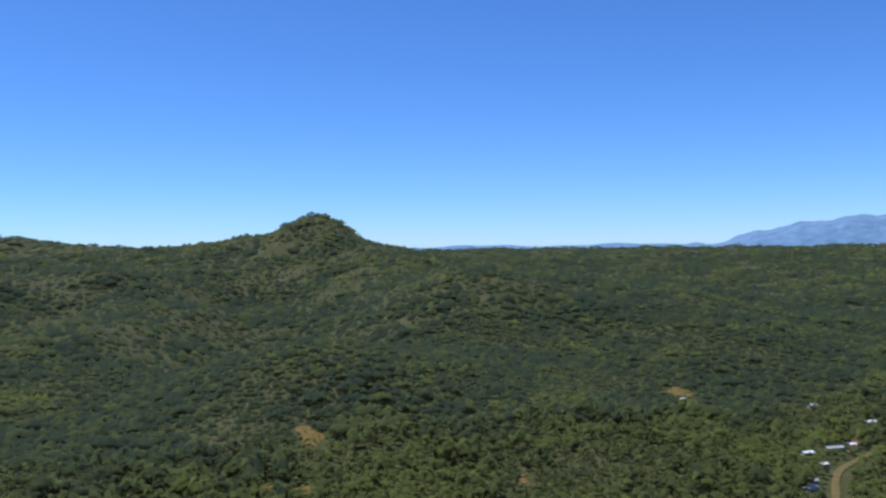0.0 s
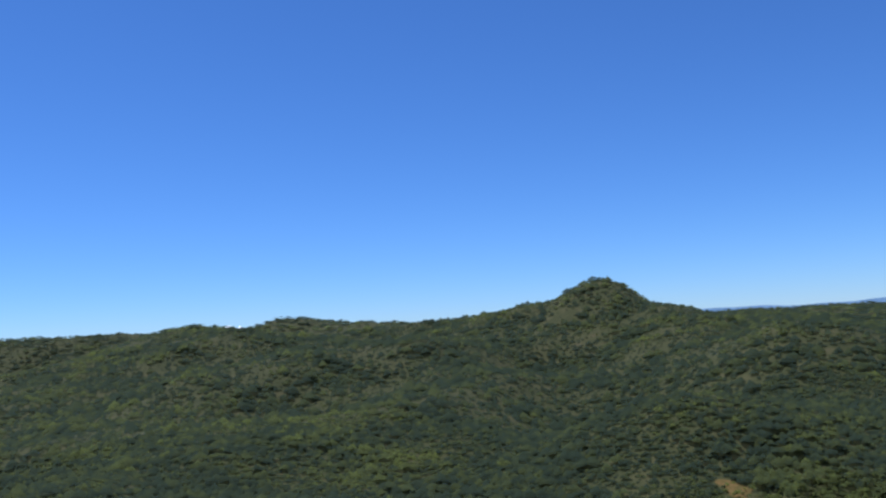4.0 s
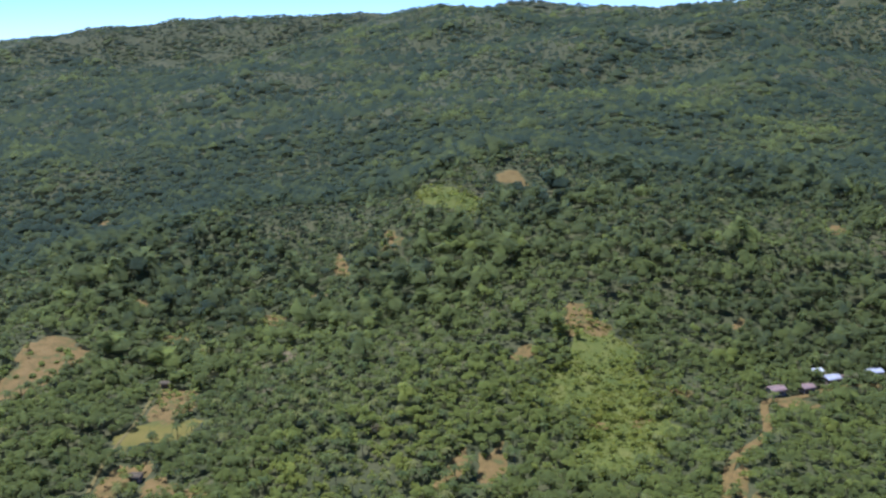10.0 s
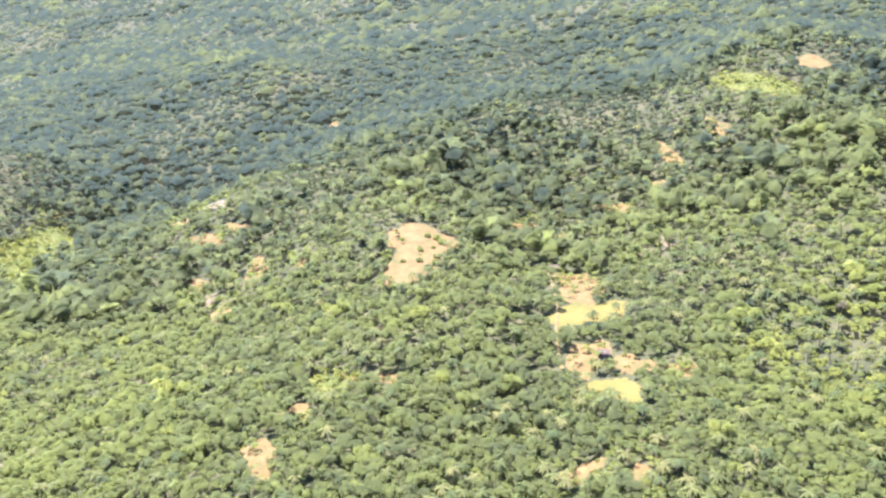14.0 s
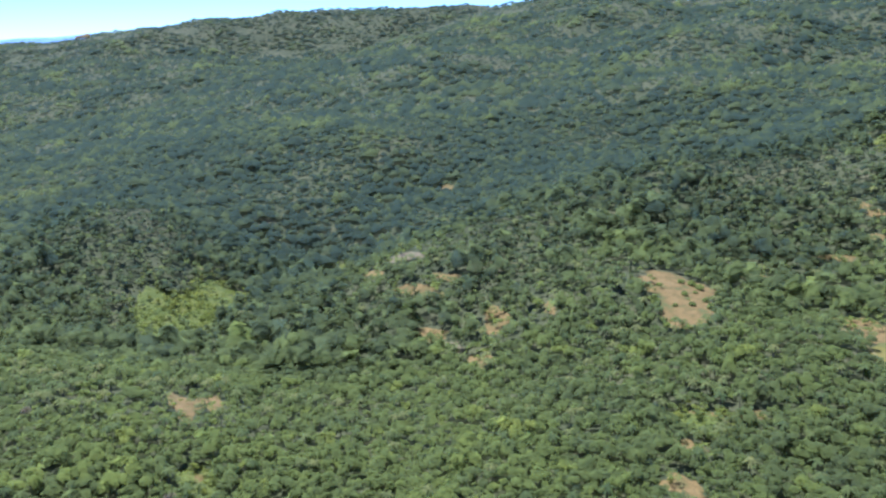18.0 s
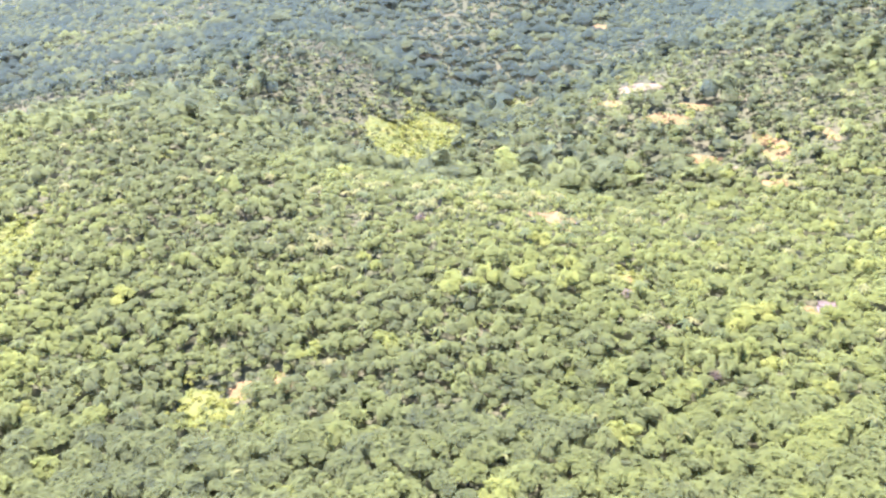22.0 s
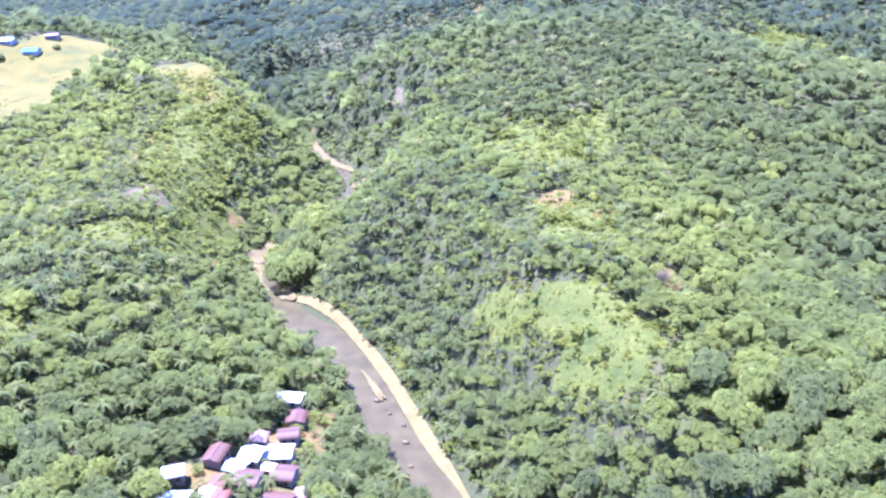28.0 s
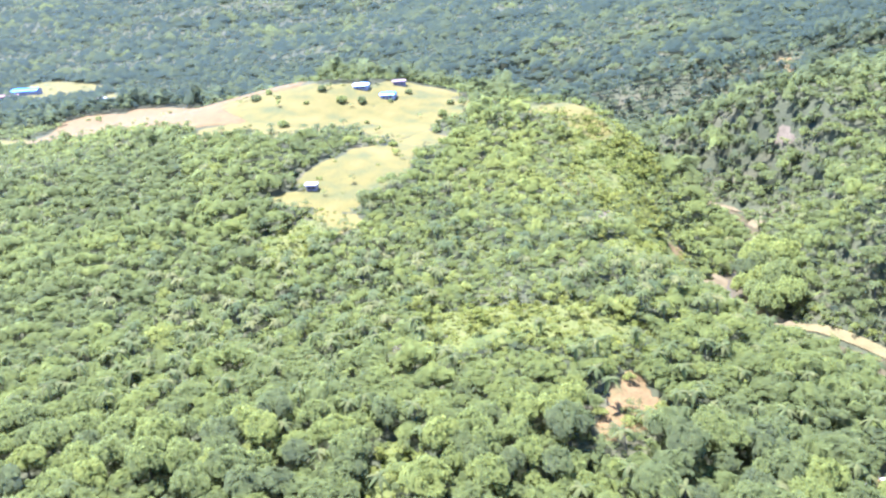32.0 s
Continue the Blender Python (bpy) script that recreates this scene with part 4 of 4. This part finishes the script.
def dome():
    """The smallest far crown: an uneven five-sided cap."""
    a = np.arange(5) * np.pi * 0.4 + rng.uniform(-0.25, 0.25, 5)
    r = rng.uniform(0.8, 1.25, 5)
    v = np.concatenate([[(rng.uniform(-0.25, 0.25), rng.uniform(-0.25, 0.25), 0.85)], np.stack([r * np.cos(a), r * np.sin(a), rng.uniform(-0.75, 0.1, 5)], -1)])
    return v, np.array([(0, 1 + k, 1 + (k + 1) % 5) for k in range(5)])


TINY = [dome() for _ in range(9)]


def tufts(leaves, leaf=0.5):
    """A small shrub: loose leaf sprays over a low mound."""
    d = unit(rng.normal(size=(leaves, 3)) * (1, 1, 0.6) + (0, 0, 0.7))
    p = d * rng.uniform(0.45, 0.95, (leaves, 1))
    nrm = unit(d + 0.6 * rng.normal(size=(leaves, 3)) + (0, 0, 0.4))
    a = unit(np.cross(nrm, rng.normal(size=(leaves, 3))))
    b, sz = np.cross(nrm, a), leaf * rng.uniform(0.7, 1.25, (leaves, 1))
    v = np.stack([p - a * sz, p - b * sz * 0.75 - nrm * sz * 0.35, p + a * sz, p + b * sz * 0.75 - nrm * sz * 0.35], 1).reshape(-1, 3)
    i = np.arange(leaves)[:, None] * 4
    return v, np.concatenate([i + (0, 1, 2), i + (0, 2, 3)])


SHRUB = [tufts(6, 0.54) for _ in range(8)]
CLUMP = [tuple(np.concatenate(c) for c in zip(*[(v * 0.62 + (dx, dy, dz), t + 6 * k) for k, ((v, t), (dx, dy, dz)) in enumerate(zip((dome(), dome(), dome()), ((0.4, 0.1, 0.1), (-0.3, 0.4, 0.25), (-0.1, -0.45, 0.0))))])) for _ in range(6)]

# nearest stretch: trees one by one
ONE = [crown(k, 520, f, 0.13, 2, 0.20) for k, f in ((10, 0.95), (8, 0.8), (11, 1.1), (9, 0.7), (12, 0.9), (9, 1.0))]
ONE_CROWNS = [mesh_of("crown", v, t, M_LEAF_ONE, smooth=True, soft=0.66) for v, t in ONE]
ONE_TRUNKS = [mesh_of("trunk", *forked(3), M_BARK) for _ in range(3)]
FRONDS = [mesh_of("frond", *palm_head(1, 5, 0.14), M_PALM_ONE) for _ in range(7)]
PALM_STEM = [mesh_of("trunk", *trunk(7, 6, lean), M_BARK) for lean in (2.0, 4.5, 0.5)]


def tree(x, y, r, k, label="broadleaf tree with a rounded green crown in hillside forest", mat=None):
    t = new("tree")
    h = 1.75 * r + 1.6
    t.matrix_basis = pose(x, y, float(height(x, y)) - 0.15, 0, 0, (k * 77) % 360)
    tagged(t, label, "tree", "forest trees")
    part("trunk", ONE_TRUNKS[k % 3], t, m=Matrix.Diagonal((h, h, h, 1)))
    part("crown", ONE_CROWNS[k % 6] if mat is None else mat, t, m=Matrix.Translation((0, 0, h * 0.62)) @ Matrix.Diagonal((r * (0.88 + 0.06 * (k % 5)), r * (1.1 - 0.07 * (k % 4)), r * (0.8 + 0.08 * (k % 5)), 1)))
    return t


def bush(x, y, r, k, label):
    """A low tree whose crown reaches almost to the ground."""
    t = new("bush")
    t.matrix_basis = pose(x, y, float(height(x, y)) - 0.1, 0, 0, (k * 77) % 360)
    tagged(t, label, "bush", "bushes on open land")
    part("trunk", ONE_TRUNKS[k % 3], t, m=Matrix.Diagonal((r, r, r, 1)))
    part("crown", ONE_CROWNS[k % 6], t, m=Matrix.Translation((0, 0, r * 0.55)) @ Matrix.Diagonal((r, r, r * 0.9, 1)))
    return t


def palm(x, y, h, k):
    t = new("palm_tree")
    t.matrix_basis = pose(x, y, float(height(x, y)) - 0.1, 0, 0, (k * 101) % 360)
    tagged(t, "slender coconut palm with arching fronds on the slope", "palm", "coconut palms")
    lean = (2.0, 4.5, 0.5)[k % 3] * 0.15
    part("trunk", PALM_STEM[k % 3], t, m=Matrix.Diagonal((0.15, 0.15, h, 1)))
    for j in range(13):
        part("frond", FRONDS[(3 * k + j) % 7], t, m=Matrix.Translation((lean, 0, h)) @ pose(0, 0, 0, 0, 0, j * 137.5 + k * 11) @ Matrix.Diagonal((3.2, 3.2, 3.0, 1)))
    return t


nx, ny, nbare = scatter(110, 430, -160, 1480, 2.9)
npalm, nwide, ntint = kinds(nx, ny, nbare)
nwide = np.minimum(nwide, 4.3)
stand = thinned(nx, ny, np.where(npalm, 2.2, nwide))
nx, ny, nbare, npalm, nwide, ntint = (c[stand] for c in (nx, ny, nbare, npalm, nwide, ntint))
nd = nx * ASIDE[0] + ny * ASIDE[1]
order = np.argsort(nd)
singles = np.zeros(len(nx), bool)
leafy = [i for i in order if not npalm[i] and nwide[i] > 2.6 and nd[i] > 150][:300]
palmy = [i for i in order if npalm[i] and nd[i] > 150][:220]
singles[leafy] = True
singles[palmy] = True
for k, i in enumerate(leafy):
    tree(nx[i], ny[i], float(nwide[i]) * 1.05, k)
for k, i in enumerate(palmy):
    palm(nx[i], ny[i], 4.6 + 3.4 * ((k * 37) % 100) / 100, k)
rest = ~singles & ~npalm
close = rest & (nd < 235)
forest("forest_near", "dense mixed green tree crowns on near slopes", nx[close], ny[close], nwide[close], ntint[close], FINE, M_LEAF)
beyond = rest & (nd >= 235)
forest("forest_slope", "dense mixed green tree crowns on the slopes", nx[beyond], ny[beyond], nwide[beyond], ntint[beyond], MEDIUM, M_LEAF)
ti = np.nonzero(close)[0]
tv, tt, _ = plant([trunk(4, 1)], np.zeros(len(ti), int), on_land(nx[ti], ny[ti]), nwide[ti] * 0.06 + 0.05, nwide[ti] * 0.9 + 1.0, rng.uniform(0, 6, len(ti)), ntint[ti])
tagged(new("forest_trunks", mesh_of("forest_trunks", tv, tt, M_BARK)), "grey-brown trunks and limbs under the forest crowns", "forest", kind="stuff")

mx, my, mbare = scatter(430, 680, -900, 2000, 4.3)
mpalm, mwide, mtint = kinds(mx, my, mbare)
stand = thinned(mx, my, mwide * 1.1)
mx, my, mbare, mpalm, mwide, mtint = (c[stand] for c in (mx, my, mbare, mpalm, mwide, mtint))
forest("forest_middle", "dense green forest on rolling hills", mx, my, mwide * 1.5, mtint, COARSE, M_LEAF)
qx, qy, qbare = scatter(680, 1050, -1100, 2300, 5.2)
qpalm, qwide, qtint = kinds(qx, qy, qbare)
stand = thinned(qx, qy, qwide * 1.25)
qx, qy, qwide, qtint = (c[stand] for c in (qx, qy, qwide, qtint))
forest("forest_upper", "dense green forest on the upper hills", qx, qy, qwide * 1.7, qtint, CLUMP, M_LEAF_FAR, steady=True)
fx, fy, fbare = scatter(1050, 2300, -2800, 3100, 9.9)
fpalm, fwide, ftint = kinds(fx, fy, fbare)
forest("forest_far", "green forest on the far ridge, painted darker with distance", fx, fy, fwide * 2.3, ftint, TINY, M_LEAF_FAR, 0.8, steady=True)
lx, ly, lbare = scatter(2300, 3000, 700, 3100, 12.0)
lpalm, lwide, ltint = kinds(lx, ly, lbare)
forest("forest_ridge", "green forest on the crest of the far ridge, painted darker with distance", lx, ly, np.minimum(lwide, 3.2) * 2.6, ltint, TINY, M_LEAF_FAR, 0.5, steady=True)
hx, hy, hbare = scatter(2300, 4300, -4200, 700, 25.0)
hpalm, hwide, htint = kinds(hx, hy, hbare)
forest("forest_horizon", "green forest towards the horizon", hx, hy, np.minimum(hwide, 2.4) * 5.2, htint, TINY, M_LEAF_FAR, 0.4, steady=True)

# palms further up
PALMS = [palm_head(12, 2, 0.15) for _ in range(3)]
pi = np.nonzero(npalm & ~singles)[0]
pj = np.nonzero(mpalm & (rng.random(len(mx)) < 0.6))[0]
px, py = np.r_[nx[pi], mx[pj]], np.r_[ny[pi], my[pj]]
ph = rng.uniform(4.4, 7.6, len(px))
pb = on_land(px, py)
pb[:, 2] += ph
pv, pt, pc = plant(PALMS, rng.integers(0, 3, len(px)), pb, np.full(len(px), 3.2), np.full(len(px), 3.0), rng.uniform(0, 6, len(px)), rng.uniform(0, 1, len(px)))
tagged(new("palm_groves", mesh_of("palm_groves", pv, pt, M_PALM, pc)), "coconut palm heads standing among forest trees", "palm", kind="stuff")
pb[:, 2] -= ph
pv, pt, pc = plant([trunk(5, 1)], np.zeros(len(px), int), pb, np.full(len(px), 0.14), ph, np.zeros(len(px)), np.zeros(len(px)))
tagged(new("palm_trunks", mesh_of("palm_trunks", pv, pt, M_BARK)), "thin grey palm trunks in the groves", "palm", kind="stuff")

# undergrowth: low shrubs under and between the trees
ux, uy, ubare = (np.concatenate(c) for c in zip(scatter(150, 330, 170, 1450, 3.4), scatter(330, 600, -160, 1650, 3.6)))
sel = ((ubare == 0) | (rng.random(len(ux)) < 0.6)) & ((ux * ASIDE[0] + uy * ASIDE[1] < 330) | open_edge(ux, uy) | (rng.random(len(ux)) < 0.25))
ux, uy, ubare = ux[sel], uy[sel], ubare[sel]
ut = np.clip(0.45 + 0.2 * ripple(ux, uy, 0.6) + rng.normal(0, 0.14, len(ux)) + 0.15 * (ubare > 0), 0, 1)
forest("undergrowth", "low green shrubs and saplings between the trees", ux, uy, rng.uniform(1.2, 2.6, len(ux)), ut, SHRUB, M_LEAF, 0.9)

# brush on the open slopes
bx, by = [], []
for x, y, a, b, turn, clear in PATCHES:
    if clear == 0.84:
        k = int(a * b * 3.14 / 1.2)
        r, g = np.sqrt(rng.random(k)) * 1.5, rng.uniform(0, 6.283, k)
        r = r * rim(g, x * 0.37 + y * 0.71)
        u, w = r * np.cos(g) * a, r * np.sin(g) * b
        bx.append(x + math.cos(turn) * u - math.sin(turn) * w)
        by.append(y + math.sin(turn) * u + math.cos(turn) * w)
for line, wide_to in ((RIVER_ROAD, 7.0), (RIVER[:9], 14.0)):
    vx, vy = rng.uniform(-1170, -980, 9000), rng.uniform(-250, -30, 9000)
    off = away(vx, vy, RIVER)
    near = (away(vx, vy, line) < wide_to) & (away(vx, vy, RIVER_ROAD) > 2.3) & (off > 7.6)
    bx.append(vx[near])
    by.append(vy[near])
bx, by = np.concatenate(bx), np.concatenate(by)
bt = np.clip(0.72 + 0.2 * ripple(bx * 3, by * 3, 1.0) + rng.normal(0, 0.15, len(bx)), 0, 1)
forest("brush", "low yellow-green brush and vines on open slopes", bx, by, rng.uniform(0.35, 0.95, len(bx)) * (1 + (rng.random(len(bx)) < 0.12)), bt, SHRUB, M_BRUSH_LEAF, 0.75)

# forest on the land behind the flight line
kx, ky = np.meshgrid(np.arange(-1700, 900, 11.5), np.arange(-900, 520, 11.5), indexing="ij")
kx, ky = kx.ravel() + rng.uniform(-6, 6, kx.size), ky.ravel() + rng.uniform(-6, 6, kx.size)
kd = kx * ASIDE[0] + ky * ASIDE[1]
ks = kx * ALONG[0] + ky * ALONG[1]
sel = ((kd < 108 + 0.27 * np.clip(850 - ks, 0, 900)) | ((ky < kx * 0.52) & (kd < 330))) & (away(kx, ky, RIVER) > 16)
kpalm, kwide, ktint = kinds(kx[sel], ky[sel], np.zeros(sel.sum()))
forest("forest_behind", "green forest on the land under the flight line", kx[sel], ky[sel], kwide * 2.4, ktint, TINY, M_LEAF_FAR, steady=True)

# tall trees that close over the upper river
for k, (x, y) in enumerate(((-1148, -86), (-1149, -74), (-1150, -62), (-1143, -66), (-1140, -92), (-1136, -104), (-1153, -92), (-1154, -80), (-1153, -68), (-1154, -56), (-1147, -100), (-1142, -108), (-1144, -56), (-1141, -76))):
    tree(x, y, 4.6 + 0.6 * (k % 3), k, "tall broadleaf tree leaning over the river")
tree(-981, 2431, 4.2, 2, "lone tall tree standing out on the far ridge")

# dry pinkish trees that stand out of the green
DRY_CROWN = mesh_of("crown", *tufts(170, 0.12), M_DRY)
for k, (x, y) in enumerate(((-819, -6), (-788, -34), (-898, 13), (-1211, -240), (-1117, -237), (-910, 355), (-999, -150), (-520, 201))):
    tree(x, y, 2.6, k, "dry leafless tree with pinkish-grey twigs", DRY_CROWN)

# small trees in the terraced field
for k, (x, y) in enumerate(((-713, 213), (-704, 222), (-699, 222), (-696, 212), (-690, 204), (-711, 195), (-702, 194), (-695, 197), (-687, 197), (-717, 197), (-700, 207), (-695, 219))):
    bush(x, y, 1.2 + 0.3 * (k % 3), k, "small dark green tree standing in a tilled field")
# bushes on the plateau meadow
for k, (x, y) in enumerate(((-1360, 9), (-1330, 23), (-1324, 2), (-1356, -23), (-1313, -26), (-1382, -6), (-1398, -17), (-1315, -65), (-1400, 2), (-1288, -65), (-1430, -8), (-1431, -19), (-1418, -15),
                            (-1358, 26), (-1307, 10), (-1324, 37), (-1296, 18), (-1389, -50), (-1332, -72), (-1467, 1), (-1372, -1))):
    bush(x, y, 1.5 + 0.5 * (k % 3), k, "small round bush standing in dry meadow")

# boulders in the river
for k, (x, y) in enumerate(((-1070, -170), (-1064, -174), (-1060, -181), (-1068, -181), (-1057, -176), (-1076, -165), (-1180, 15), (-1172, 4), (-1186, 25), (-1176, 10), (-1055, -190))):
    v = ICO_V * rng.uniform(0.6, 1.25, (12, 1)) * (0.8 + 0.25 * (k % 3))
    ob = new("boulder", mesh_of("boulder", v * (1, 0.8, 0.6), ICO_T, M_ROCK))
    ob.location = (x, y, WATER + 0.1)
    tagged(ob, "pale boulder standing in the shallow river", "boulder", "river boulders")


# ---- far mountains and cloud ----
def far_ridge(name, a0, a1, away_m, crest, label):
    """A mountain chain, its haze painted as blue, along an arc of compass degrees about the first place."""
    ang = np.linspace(a0, a1, 90)
    rows = []
    for s in (0.0, 0.35, 0.7, 1.0, 1.3):
        r = away_m + 500 * (s - 1)
        z = 180 + (crest(ang) - 180) * np.sin(min(s, 1.0) * np.pi / 2) * (1 if s <= 1 else 0.7)
        rows.append(np.stack([r * np.sin(np.radians(ang)), r * np.cos(np.radians(ang)), z], -1))
    v = np.stack(rows, 1)
    ob = new(name, mesh_of(name, v.reshape(-1, 3), sheet(90, 5), M_HAZE_HILL, smooth=True))
    return tagged(ob, label, "mountains", kind="structure")


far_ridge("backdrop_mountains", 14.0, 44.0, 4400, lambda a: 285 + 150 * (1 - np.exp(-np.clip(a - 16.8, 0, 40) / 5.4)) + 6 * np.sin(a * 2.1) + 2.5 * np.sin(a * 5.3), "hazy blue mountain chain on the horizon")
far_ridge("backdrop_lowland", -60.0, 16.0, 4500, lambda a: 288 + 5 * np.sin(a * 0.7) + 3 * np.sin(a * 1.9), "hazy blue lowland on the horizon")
cv, ct = [], []
for k in range(16):
    a = radians(-31.0 + 2.8 * k / 16)
    s = 30 + 22 * math.sin(k * 2.4) ** 2
    v = ICO_V * rng.uniform(0.85, 1.15, (12, 1)) * s * (1, 1, 0.7) + (4300 * math.sin(a), 4300 * math.cos(a), 293 + 14 * math.sin(k * 1.3))
    cv.append(v)
    ct.append(ICO_T + 12 * k)
cloud = new("backdrop_cloud", mesh_of("cloud", np.concatenate(cv), np.concatenate(ct), M_CLOUD, smooth=True))
tagged(cloud, "small white cumulus cloud low over the ridge", "cloud", kind="structure")
